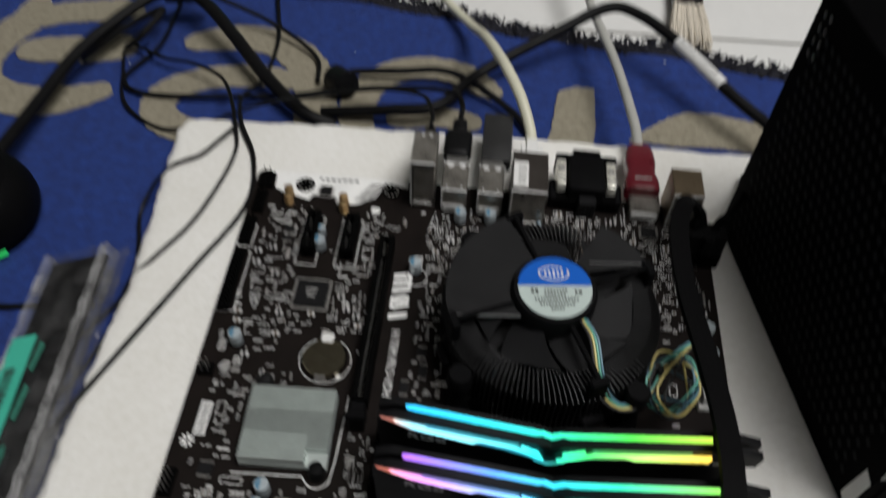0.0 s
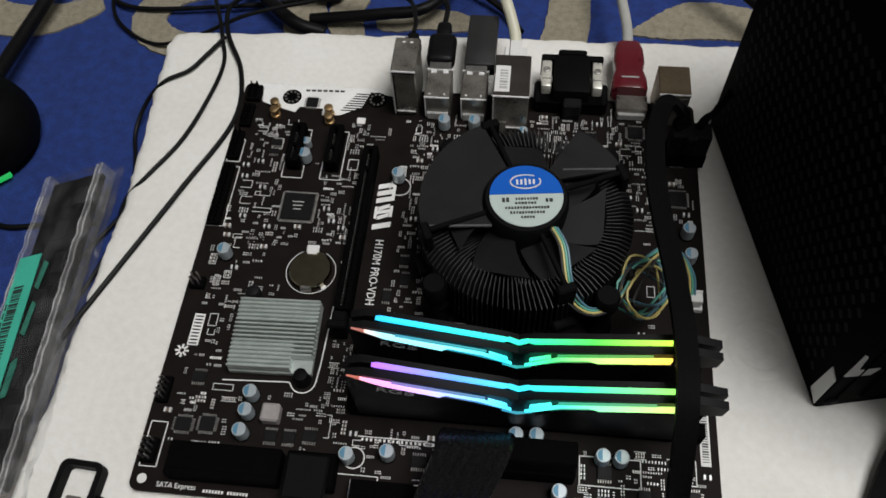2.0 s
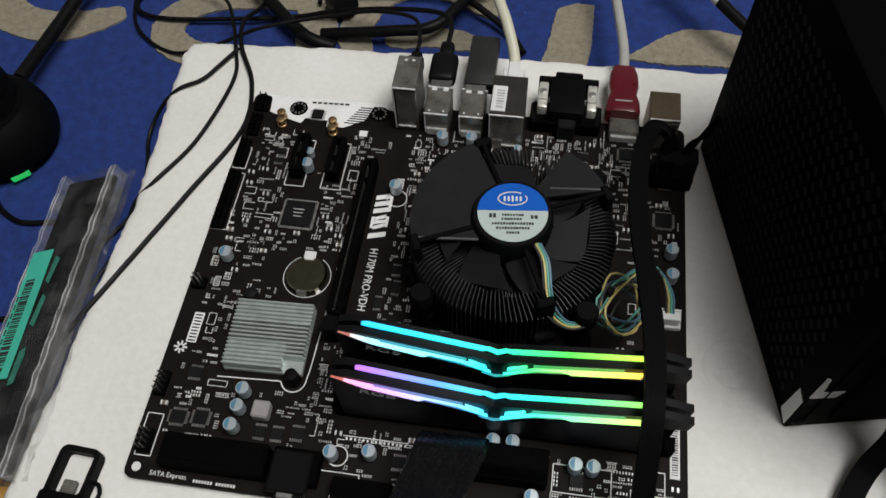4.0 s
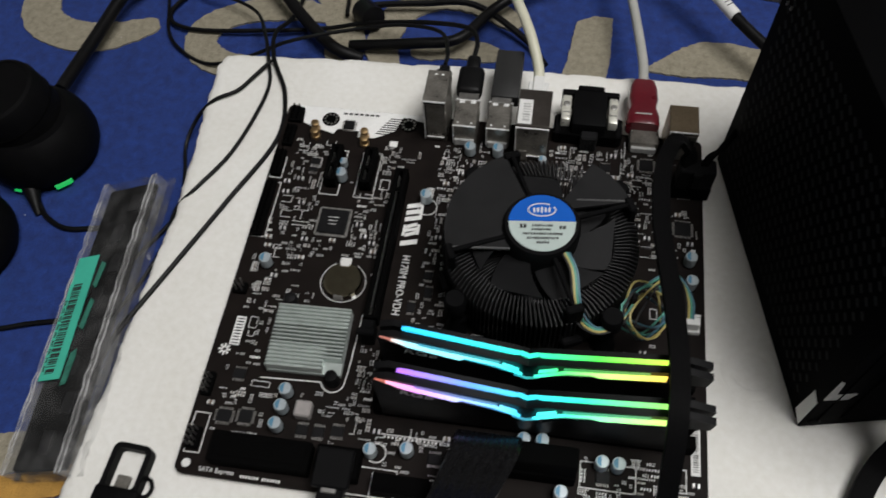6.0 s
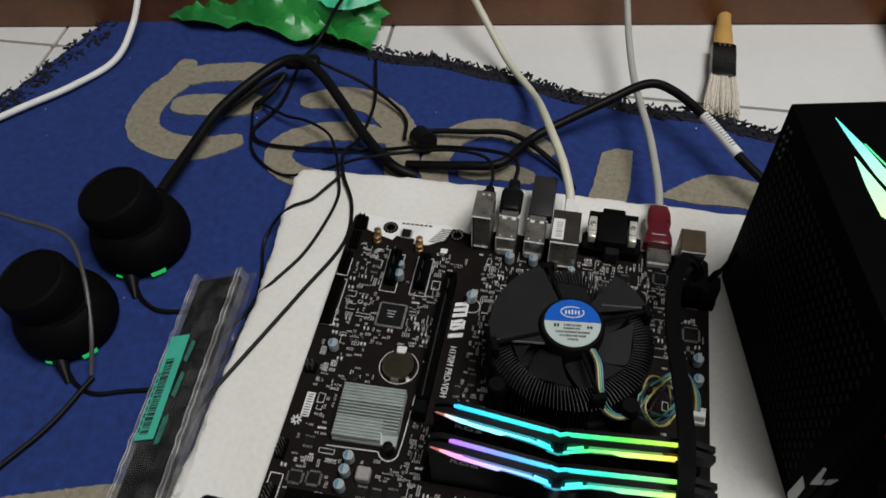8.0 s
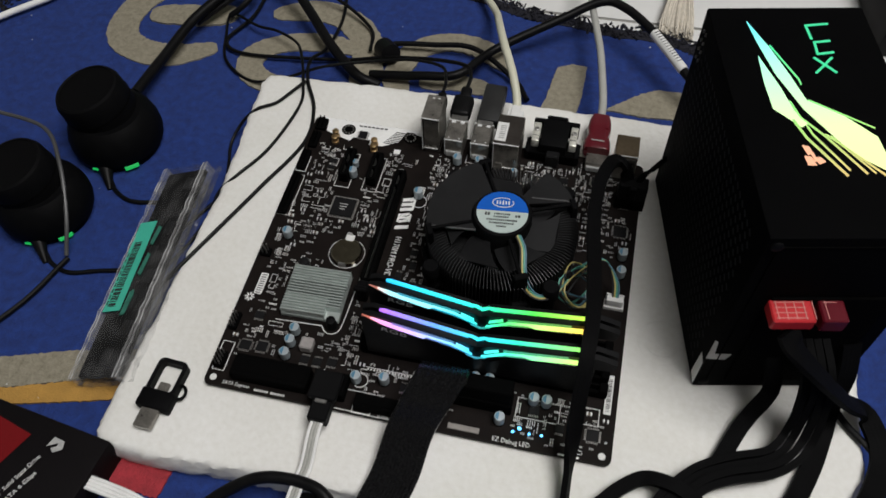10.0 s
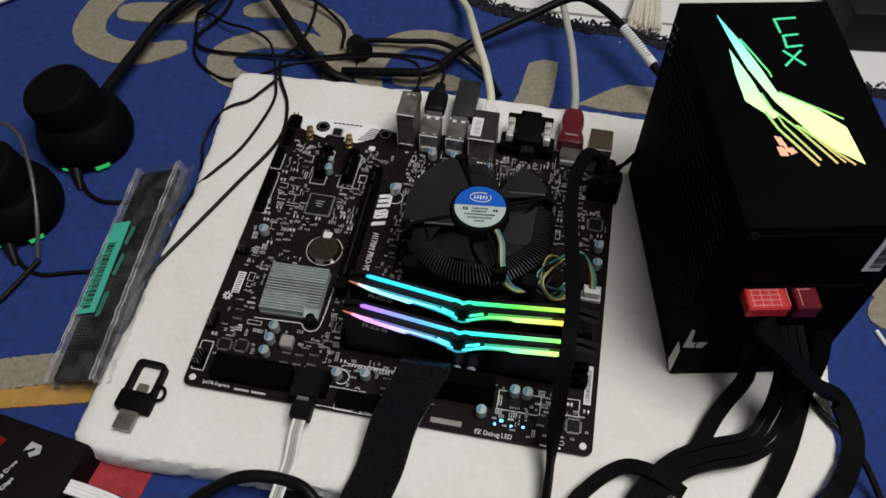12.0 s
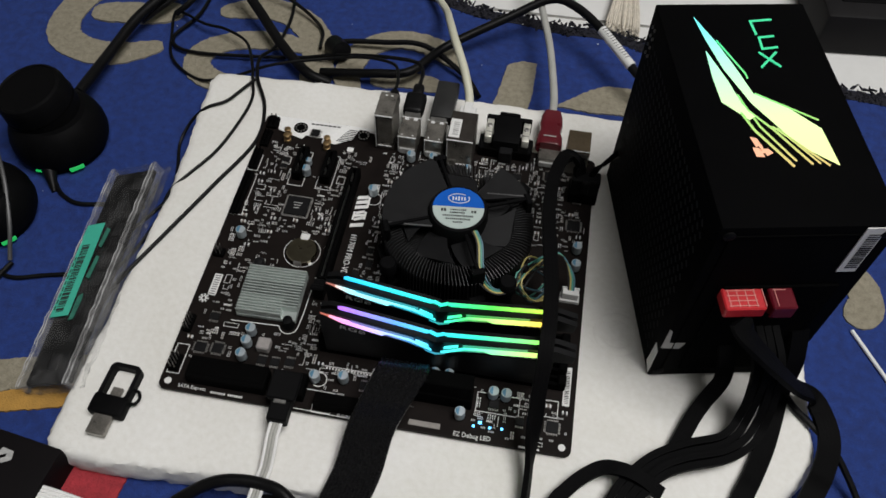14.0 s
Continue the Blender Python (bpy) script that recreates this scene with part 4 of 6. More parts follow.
for i in range(6500):
    x0, x1, y0, y1, _ = rnd.choices(zones, weights)[0]
    x, y = round(rnd.uniform(x0, x1) / 0.0009) * 0.0009, round(rnd.uniform(y0, y1) / 0.0009) * 0.0009
    if y < 0.185 and x < 0.18 and noise.noise((x * 90, y * 90, 4)) < rnd.uniform(-0.45, 0.15):
        continue
    w, d, h = rnd.choice(((0.0014, 0.0007, 0.0006), (0.0011, 0.0006, 0.0004), (0.0007, 0.0014, 0.0006), (0.0006, 0.0011, 0.0004), (0.0018, 0.001, 0.0008), (0.0032, 0.002, 0.0013)))
    nx, ny = rnd.choice(((1, 1), (2, 1), (3, 1), (1, 3), (4, 1), (1, 4), (2, 2), (1, 2)))
    if w > 0.003:
        nx = ny = 1
    px, py = w * 1.35 + 0.0002, d * 1.45 + 0.0002
    bw, bd = nx * px, ny * py
    cx_, cy_ = x + (nx - 1) * px / 2, y + (ny - 1) * py / 2
    if not (0.003 < cx_ - bw / 2 and cx_ + bw / 2 < 0.241 and 0.003 < cy_ - bd / 2 and cy_ + bd / 2 < 0.222) or not free(cx_, cy_, bw / 2, bd / 2):
        continue
    occupied.append((cx_ - bw / 2, cy_ - bd / 2, cx_ + bw / 2, cy_ + bd / 2))
    u = rnd.random()
    if u < 0.14:
        for a in range(nx + 2):
            bit(bms[3 if u < 0.05 else 4], (x + a * 0.0009, y, 0.0001), (0.0006, 0.0012, 0.0002))
    elif u < 0.19:
        frame_print(cx_, cy_, bw + 0.0012, bd + 0.0012, rnd.choice((15, 7, 13, 11)))
    else:
        body = 0 if u < 0.72 else 1
        for a in range(nx):
            for b in range(ny):
                smd(x + a * px, y + b * py, w, d, h, body)
        if u > 0.9:
            frame_print(cx_, cy_, bw + 0.0006, bd + 0.0006, rnd.choice((15, 3, 12, 5)))
# fields of tiny plated holes
for fx, fy, nx, ny in ((0.066, 0.13, 4, 10), (0.024, 0.122, 6, 5), (0.078, 0.052, 5, 6), (0.108, 0.118, 2, 6), (0.055, 0.122, 5, 2), (0.218, 0.008, 4, 3)):
    for a in range(nx):
        for b in range(ny):
            if rnd.random() < 0.8 and free(fx + a * 0.0014, fy + b * 0.0014, 0.0004, 0.0004):
                bit(bms[4], (fx + a * 0.0014, fy + b * 0.0014, 0.0001), (0.0005, 0.0005, 0.0002))
for (nm, mm, _), b_ in zip(kinds, bms):
    tagged(part(nm, b_, mm, board, smooth=False), kind="stuff")

# ---------- memory modules ----------
SIDE = Matrix(((1, 0, 0, 0), (0, 0, -1, 0), (0, 1, 0, 0), (0, 0, 0, 1)))  # outline (x, z), thickness towards -y


def memory(m, hue):
    ob = thing("memory_module", "black memory module with a glowing rainbow light bar, in its slot", "memory module", m, "memory modules in the slots")
    part("module_board", box(B(), (0.0605, 0, 0.006), (0.1333, 0.0014, 0.011)), M["pcb"], ob)
    out = [(-0.0055, 0.0075), (0.1265, 0.0075), (0.1275, 0.0095), (0.1275, 0.0375), (0.1375, 0.039), (0.1385, 0.0462), (0.1275, 0.0495), (0.0668, 0.0405), (0.0605, 0.038), (0.0545, 0.0405), (0.0, 0.0515), (-0.0065, 0.049)]
    for s in (-1, 1):
        bm = plate(B(), out, -0.0016, 0.0016, Matrix.Translation((0, s * 0.0026, 0)) @ SIDE)
        sh = part("heat_spreader", bm, M["spreader"], ob)
        # folded ribs pressed into the spreader
        bm = B()
        plate(bm, [(0.004, 0.012), (0.06, 0.012), (0.064, 0.024), (0.05, 0.03), (0.004, 0.042)], 0, 0.0004, Matrix.Translation((0, s * 0.0042 + (0.0004 if s > 0 else 0), 0)) @ SIDE)
        plate(bm, [(0.07, 0.012), (0.124, 0.012), (0.124, 0.037), (0.078, 0.032), (0.068, 0.024)], 0, 0.0004, Matrix.Translation((0, s * 0.0042 + (0.0004 if s > 0 else 0), 0)) @ SIDE)
        part("pressed_panel", bm, M["spreader"], sh)
        if s < 0:
            writing("printed_text", "RGB", 0.0058, Matrix.Translation((0.0125, -0.0047, 0.0375)) @ pose(0, 0, 0, 90, 0, 0) @ pose(0, 0, 0, 0, 0, -10), M["silkdim"], sh, 0.015)
            bm = B()
            for k in range(6):
                box(bm, (0.105 + k * 0.0035, -0.00465, 0.0375 + k * 0.0004), (0.0022, 0.0002, 0.0012))
            part("printed_bar", bm, M["silkdim"], sh)
    # light guide along the top, in two wings
    for o in ([(0.006, 0.0512), (0.0545, 0.0405), (0.0565, 0.0416), (0.0545, 0.0421), (0.0065, 0.0528), (0.004, 0.0522)], [(0.0645, 0.0418), (0.0668, 0.0405), (0.119, 0.0485), (0.119, 0.05), (0.0668, 0.0421)]):
        part("light_bar", plate(B(), o, -0.0009, 0.0009, SIDE), M["bar_top" + hue], ob, "glowing light guide")
    part("light_notch", plate(B(), [(0.0565, 0.0415), (0.0605, 0.0387), (0.0645, 0.0415), (0.0643, 0.0422), (0.0605, 0.0396), (0.0567, 0.0422)], -0.001, 0.001, SIDE), M["bar_top" + hue], ob)
    # lower wings on the near face
    FACE = Matrix.Translation((0, -0.0045, 0)) @ SIDE
    for o, mm, z in (([(0.0, 0.0505), (0.033, 0.0413), (0.03, 0.0386), (0.008, 0.0455)], "bar_low", 0.0014),
                     ([(0.033, 0.0413), (0.046, 0.0378), (0.058, 0.0305), (0.0585, 0.029), (0.044, 0.0352), (0.0312, 0.039)], "bar_mid", 0.0009),
                     ([(0.033, 0.0414), (0.046, 0.0379), (0.058, 0.0306), (0.0582, 0.0301), (0.046, 0.0372), (0.033, 0.0407)], "bar_low", 0.0013),
                     ([(-0.005, 0.0518), (0.0, 0.0505), (0.008, 0.0452), (0.029, 0.0384), (0.029, 0.0378), (0.0065, 0.0447)], "bar_tip", 0.0008),
                     ([(0.087, 0.0399), (0.1195, 0.0455), (0.119, 0.0424), (0.092, 0.0376)], "bar_low", 0.0014),
                     ([(0.0635, 0.0295), (0.067, 0.0315), (0.077, 0.038), (0.0875, 0.0399), (0.091, 0.0377), (0.078, 0.0352)], "bar_mid", 0.0009),
                     ([(0.0635, 0.0297), (0.067, 0.0317), (0.077, 0.0382), (0.0875, 0.0401), (0.0877, 0.0394), (0.0772, 0.0374), (0.0672, 0.0309)], "bar_low", 0.0013),
                     ([(0.049, 0.0391), (0.0562, 0.0352), (0.0566, 0.0336), (0.049, 0.0377)], "bar_low", 0.0012),
                     ([(0.0652, 0.0342), (0.0655, 0.0357), (0.073, 0.0399), (0.0735, 0.0388)], "bar_low", 0.0012),
                     ([(0.0545, 0.0285), (0.0605, 0.0255), (0.0665, 0.0285), (0.0605, 0.0266)], "bar_mid", 0.0009),
                     ([(0.012, 0.0483), (0.048, 0.0399), (0.048, 0.0388), (0.012, 0.0466)], "bar_dim", 0.0007),
                     ([(0.076, 0.0407), (0.112, 0.0468), (0.112, 0.0454), (0.076, 0.0392)], "bar_dim", 0.0007)):
        part("light_wing", plate(B(), o, 0.0, z, FACE), M[mm + hue], ob, "glowing angular light guide", smooth=False)
    return ob


memory(pose(0.0975, 0.0622, 0), "")
memory(pose(0.0985, 0.0432, -0.0015), "_b")

# ---------- processor cooler ----------
CX, CYY = 0.1575, 0.1265
cool = thing("processor_cooler", "round black processor cooler with fan, radial fins and blue-white hub label", "cooler", pose(CX, CYY, 0))
part("socket_frame", box(B(), (0, 0, 0.003), (0.05, 0.05, 0.006), 0.001), M["shell"], cool)
part("core", cyl(B(), (0, 0, 0.006), 0.017, 0.026, 32), M["finblack"], cool)
for k in range(130):
    a = 2 * math.pi * k / 130
    bm = B()
    m = pose(0, 0, 0, 0, 0, math.degrees(a))
    prev = None
    for t in (0, 0.3, 0.55, 0.62, 0.85, 1):
        q = Vector((0.016 + 0.0315 * t, 0.006 * t * t, 0))
        hh = 0.0305 if t < 0.6 else 0.0385 - 0.003 * max(0, t - 0.85) / 0.15
        ring = [bm.verts.new(m @ Vector((q.x, q.y + o, z))) for o, z in ((-0.0002, 0.011), (0.0002, 0.011), (0.0002, hh), (-0.0002, hh))]
        if prev:
            for i in range(4):
                bm.faces.new((prev[i], prev[(i + 1) % 4], ring[(i + 1) % 4], ring[i]))
        else:
            bm.faces.new(ring[::-1])
        prev = ring
    bm.faces.new(prev)
    part("fin", bm, M["finblack"], cool, smooth=False)
fan = part("fan_hub", lathe(B(), [(0.0185, 0.031), (0.0185, 0.047), (0.0175, 0.0488), (0.0005, 0.049)], 40), M["black"], cool)
bladem = mat("fan_blade_black", (0.011, 0.011, 0.0115), 0.55, var=0.2, bump=0.05, spec=0.08)
for k in range(7):
    a = 2 * math.pi * (k + 0.62) / 7
    bm = B()
    prev = None
    for i in range(9):
        t = i / 8
        ang = a + 0.32 * t
        r = 0.018 + 0.0165 * t
        d = Vector((-math.sin(ang), math.cos(ang), 0))
        c = Vector((r * math.cos(ang), r * math.sin(ang), 0.0385))
        w = 0.0072 + 0.0056 * t
        lo, hi = c - d * w + Vector((0, 0, -0.0032)), c + d * w + Vector((0, 0, 0.0032))
        ring = [bm.verts.new(lo), bm.verts.new(lo + Vector((0, 0, 0.0009))), bm.verts.new(hi + Vector((0, 0, 0.0009))), bm.verts.new(hi)]
        if prev:
            for j in range(4):
                bm.faces.new((prev[j], prev[(j + 1) % 4], ring[(j + 1) % 4], ring[j]))
        else:
            bm.faces.new(ring[::-1])
        prev = ring
    bm.faces.new(prev)
    part("blade", bm, bladem, fan)
for k in range(4):
    m = pose(0, 0, 0, 0, 0, 24 + 90 * k)
    bm = B()
    box(bm, (0.0305, 0, 0.0455), (0.027, 0.0022, 0.0022), 0.0005, m)
    box(bm, (0.0455, 0, 0.034), (0.004, 0.0085, 0.025), 0.0008, m)
    box(bm, (0.0465, 0, 0.018), (0.0085, 0.011, 0.006), 0.001, m)
    ob = part("arm", bm, M["matte"], cool)
    m2 = pose(0, 0, 0, 0, 0, 45 + 90 * k)
    bm = lathe(B(), [(0.0055, 0.0), (0.005, 0.006), (0.0036, 0.008), (0.0036, 0.024), (0.0055, 0.025), (0.0055, 0.032), (0.0045, 0.0335)], 20, m2 @ Matrix.Translation((0.052, 0, 0)))
    box(bm, (0.047, 0, 0.0125), (0.012, 0.008, 0.004), 0.0008, m2)
    part("push_pin", bm, M["matte"], cool)
def arc(r, a0, a1, n=14):
    return [(r * math.cos(radians(a)), r * math.sin(radians(a))) for a in np.linspace(a0, a1, n)]


framem = mat("fan_frame_black", (0.011, 0.011, 0.0115), 0.5, var=0.2, scale=120, fine=2000, bump=0.1, spec=0.2)
frameglint = mat("frame_edge_glint", (0.09, 0.09, 0.09), 0.4, var=0.3, bump=0.1)
for a0, a1, i0, i1, p, q in ((118, 200, 223, 118, (-0.0437, -0.016), (-0.0138, -0.0134)), (62, 26, 43, 62, (0.0155, 0.0183), (0.0418, 0.0206))):
    fr = part("fan_frame", plate(B(), arc(0.0465, a0, a1) + arc(0.0188, i0, i1), 0.0435, 0.0452), framem, cool)
    # a pale grey strip paints the glint along the frame's straight edge
    d = Vector((q[0] - p[0], q[1] - p[1]))
    part("frame_edge", box(B(), (d.length / 2, 0, 0.0447), (d.length, 0.0009, 0.0016), 0.0003, Matrix.Translation((*p, 0)) @ pose(0, 0, 0, 0, 0, math.degrees(math.atan2(d.y, d.x)))), frameglint, fr, "pale strip painting the glint along the edge")
# hub label: blue upper half, pale lower half, oval mark, print bars
LR = 0.0158
TL = pose(0, 0, 0.0491, 0, 0, 6)
lab = part("hub_label", plate(B(), circle(LR, 48), 0, 0.0003, TL), M["greylab"], fan, "round blue and pale label")
ang0 = 3
bm = plate(B(), [(LR * 1.002 * math.cos(radians(a)), LR * 1.002 * math.sin(radians(a))) for a in np.linspace(ang0, 180 - ang0, 30)], 0.0003, 0.00045, TL)
part("blue_field", bm, M["bluelab"], lab, smooth=False)
bm = B()
n = 40
for i in range(n):
    a = 2 * math.pi * i / n
    if 20 < math.degrees(a) < 50:
        continue
    p, q = [(0.0065 * math.cos(b), 0.0072 + 0.0036 * math.sin(b)) for b in (a, a + 2 * math.pi / n)]
    d = Vector((q[0] - p[0], q[1] - p[1]))
    box(bm, (d.length / 2, 0, 0.00055), (d.length * 1.15, 0.0006, 0.0002), 0, TL @ Matrix.Translation((*p, 0)) @ pose(0, 0, 0, 0, 0, math.degrees(math.atan2(d.y, d.x))))
for k in range(5):
    box(bm, (-0.0036 + k * 0.0018, 0.0071, 0.00055), (0.0009, 0.0026 if k != 2 else 0.0034, 0.0002), 0, TL)
part("oval_mark", bm, M["label"], lab, "white oval maker's mark")
bm = B()
for x, y, w, h in ((-0.009, -0.002, 0.0035, 0.0022), (0.0, -0.0016, 0.01, 0.0011), (0.0095, -0.0026, 0.0035, 0.0018), (-0.0005, -0.0038, 0.0095, 0.0011), (0.0, -0.0062, 0.019, 0.0012), (0.0, -0.0086, 0.015, 0.0012), (0.0, -0.011, 0.006, 0.0011)):
    n = max(1, int(w / 0.0012))
    for k in range(n):
        box(bm, (x - w / 2 + (k + 0.5) * w / n, y, 0.0004), (w / n * rnd.uniform(0.55, 0.85), h, 0.0002), 0, TL)
part("printed_bar", bm, M["ink"], lab)
# fan lead: four wires with a tied coil, plugged into the header
for k, mm in enumerate(("ink", "gold", "greenw", "bluew")):
    o = (k - 1.5) * 0.0011
    pts = [(0.012 + o, -0.0135, 0.047), (0.0165 + o, -0.022, 0.046), (0.019 + o, -0.034, 0.041), (0.0225 + o, -0.041 + o, 0.034), (0.031, -0.0425 + o, 0.028), (0.041, -0.037 + o, 0.028), (0.0465, -0.027 + o, 0.03)]
    ph = k * 0.5
    for j in range(1, 12 + k):
        a = ph + 2.0 - j * 0.95
        rr = 0.0115 + 0.0022 * math.sin(j * 1.7 + k * 2.1)
        pts.append((0.0525 + rr * math.cos(a) * 0.85, -0.028 + rr * math.sin(a) + (k - 1.5) * 0.0006, 0.026 + 0.007 * math.sin(a * 1.3 + k) ))
    pts += [(0.06, -0.012 + o, 0.032), (0.069, -0.008, 0.026), (0.0755 + o, -0.014, 0.016), (0.077 + o, -0.0205, 0.009)]
    part("wire", tube(B(), pts, 0.00055, 6, 4), M[mm], cool, "thin coloured fan wire")
part("wire_tie", box(B(), (0.0465, -0.025, 0.031), (0.0035, 0.005, 0.0045), 0.001), M["cable"], cool)
part("fan_plug", box(B(), (0.077, -0.0215, 0.0062), (0.0105, 0.0045, 0.0062), 0.0004), M["label"], cool, "white plug")

# ---------- power supply ----------
psu = thing("power_supply", "black power supply on its side with a glowing green panel", "power supply", pose(0.2865, 0.062, TOP, 0, 0, 12.1))
PW, PL, PH = 0.086, 0.160, 0.150
part("case", box(B(), (PW / 2, PL / 2, PH / 2), (PW, PL, PH), 0.0012, None, 0, 2), M["paint"], psu)
# folded lip and screws of the case
part("case_seam", box(box(B(), (PW / 2, -0.0003, 0.1435), (PW - 0.004, 0.0008, 0.0006)), (0.006, -0.0003, PH / 2), (0.0006, 0.0008, PH - 0.01)), M["slotm"], psu)
for sx, sz in ((0.005, 0.007), (PW - 0.006, 0.007), (0.005, PH - 0.006), (PW - 0.006, PH - 0.006)):
    part("screw", lathe(B(), [(0.003, 0.0), (0.003, 0.0008), (0.002, 0.0014), (0.0003, 0.0015)], 16, Matrix.Translation((sx, 0, sz)) @ pose(0, 0, 0, 90, 0, 0)), M["black"], psu)
# punched vent on the side face
bm = B()
for i in range(20):
    for j in range(24):
        y, z = 0.014 + j * 0.0058 + (i % 2) * 0.0029, 0.014 + i * 0.0062
        vs = [bm.verts.new((-0.0004, y + a, z + b)) for a, b in ((0.0023, 0), (0.0008, 0.0021), (-0.0023, 0), (-0.0008, -0.0021))]
        bm.faces.new(vs)
tagged(part("vent_mesh", bm, mat("vent_dark", (0.016, 0.016, 0.017), 0.7, bump=0, spec=0.04), psu, smooth=False), kind="stuff")
bm = B()
for i in range(2):
    for j in range(4):
        box(bm, (-0.0005, 0.148 + i * 0.0045, 0.1405 - j * 0.0062 - i * 0.001), (0.0012, 0.0012, 0.0022), 0.0003)
part("bright_punch", bm, M["shell"], psu)
ZT = PH
def lightplate(name, o, mm, label):
    return part(name, plate(B(), [(x, y - 0.0045) for x, y in o], ZT - 0.0005, ZT + 0.0005), M[mm], psu, label, smooth=False)


lightplate("light_blade", [(0.0192, 0.1523), (0.0271, 0.1305), (0.0325, 0.111), (0.0372, 0.0909), (0.0532, 0.0797), (0.0656, 0.0655), (0.0672, 0.0415), (0.051, 0.0546), (0.0344, 0.0846), (0.0259, 0.1104), (0.0215, 0.1345)], "panel", "glowing green blade-shaped panel")
lightplate("light_blade", [(0.0197, 0.1242), (0.0262, 0.1), (0.0292, 0.0835), (0.0336, 0.0745), (0.0305, 0.0725), (0.0191, 0.0854), (0.0186, 0.104)], "panel", "glowing pale blade-shaped panel")


def lightline(pts, w, mm="panel_line"):
    bm = B()
    sweep(bm, [Vector((x, y - 0.0045, ZT)) for x, y in pts], [(-w / 2, -0.0005), (w / 2, -0.0005), (w / 2, 0.0006), (-w / 2, 0.0006)])
    return part("light_line", bm, M[mm], psu, "thin glowing line", smooth=False)


for pts, w in ((((0.0272, 0.0775), (0.0311, 0.0651), (0.0444, 0.0409)), 0.0011), (((0.033, 0.0735), (0.0345, 0.0675), (0.0465, 0.0443)), 0.0008), (((0.0285, 0.0905), (0.0312, 0.079), (0.0405, 0.066), (0.054, 0.0421)), 0.0009),
               (((0.0395, 0.0672), (0.0412, 0.0672), (0.0624, 0.0411)), 0.0008), (((0.043, 0.0665), (0.058, 0.0425)), 0.0006), (((0.0275, 0.1325), (0.0369, 0.1063), (0.0372, 0.1025)), 0.0007), (((0.038, 0.0912), (0.066, 0.0716)), 0.0006)):
    lightline(pts, w)
for pts in (((0.0622, 0.1518), (0.0501, 0.1505), (0.0506, 0.1397)), ((0.0598, 0.1379), (0.0515, 0.1368), (0.051, 0.1275), (0.0595, 0.1288)), ((0.0468, 0.1132), (0.0575, 0.1245)), ((0.0571, 0.1135), (0.0485, 0.1245))):
    bm = B()
    for (ax, ay), (bx, by) in zip(pts, pts[1:]):
        d = Vector((bx - ax, by - ay))
        box(bm, (d.length / 2, 0, ZT + 0.0001), (d.length + 0.0009, 0.0012, 0.0008), 0, Matrix.Translation((ax + 0.0005, ay - 0.0065, 0)) @ pose(0, 0, 0, 0, 0, math.degrees(math.atan2(d.y, d.x))))
    part("light_stroke", bm, M["panel_word"], psu, "glowing green stroke")
bm = B()
for o in ([(0.0275, 0.0605), (0.0305, 0.0595), (0.0315, 0.0555), (0.029, 0.054)], [(0.027, 0.0535), (0.03, 0.053), (0.0315, 0.0475), (0.0275, 0.0478)], [(0.0318, 0.0525), (0.0345, 0.0525), (0.0362, 0.0498), (0.033, 0.0482)], [(0.0304, 0.0555), (0.0318, 0.0555), (0.0325, 0.05), (0.0312, 0.05)]):
    plate(bm, [(x, y - 0.0045) for x, y in o], ZT - 0.0004, ZT + 0.0005)
part("light_mark", bm, M["panel_mark"], psu, "small orange glowing mark", smooth=False)
# modular sockets and plugs on the near face
SK_ = part("socket_panel", box(B(), (0.046, -0.0008, 0.056), (0.06, 0.0016, 0.09), 0.0004), M["slotm"], psu)
for x0, w, t in ((0.0145, 0.0212, 0), (0.0388, 0.0128, 1)):
    rp = part("red_plug", box(B(), (x0 + w / 2, -0.007, 0.0955 - 0.0008 * t), (w, 0.013, 0.008 + 0.002 * t), 0.0008), M["red" if t == 0 else "maroon"], psu, "red plastic plug" if t == 0 else "dark red plastic plug")
    bm = B()
    for i in range(5 if t == 0 else 1):
        box(bm, (x0 + 0.003 + i * 0.0045, -0.007, 0.09975), (0.0004, 0.0105, 0.0003))
    for j in range(4 if t == 0 else 1):
        box(bm, (x0 + w / 2 - 0.001, -0.0025 - j * 0.003, 0.0998), (w - 0.006, 0.0004, 0.0003))
    part("plug_grid", bm, mat("plug_line", (0.6, 0.25, 0.22), 0.5, bump=0), rp)
ps_lab = part("case_label", box(B(), (0.0735, -0.0006, 0.131), (0.0095, 0.0006, 0.036)), M["label"], psu, "white sticker with print bars")
bm = B()
for k in range(16):
    box(bm, (0.0745, -0.00105, 0.117 + k * 0.0018), (0.006, 0.0002, rnd.choice((0.0006, 0.001, 0.0012))))
part("printed_bar", bm, M["ink"], ps_lab)
part("torn_sticker", plate(plate(B(), [(0.0012, 0.041), (0.0125, 0.0405), (0.0105, 0.0345), (0.0005, 0.0355)], 0, 0.0004, SIDE), [(-0.0005, 0.036), (0.003, 0.041), (0.0015, 0.0545), (-0.0003, 0.056)], 0, 0.0006, SIDE), mat("sticker_foil", (0.45, 0.44, 0.42), 0.4, 0.3, var=0.15, bump=0.1), psu, "torn pale seal")
part("corner_sticker", plate(B(), [(0.001, 0.003), (0.0075, 0.006), (0.0065, 0.03), (0.0012, 0.028)], 0, 0.0005, Matrix(((0, 0, -1, 0), (1, 0, 0, 0), (0, 1, 0, 0), (0, 0, 0, 1)))), M["label"], psu, "pale corner seal")

# ---------- cables ----------
def cable(name, label, category="cable", group=""):
    return thing(name, label, category, Matrix(), group)


zf = TOP
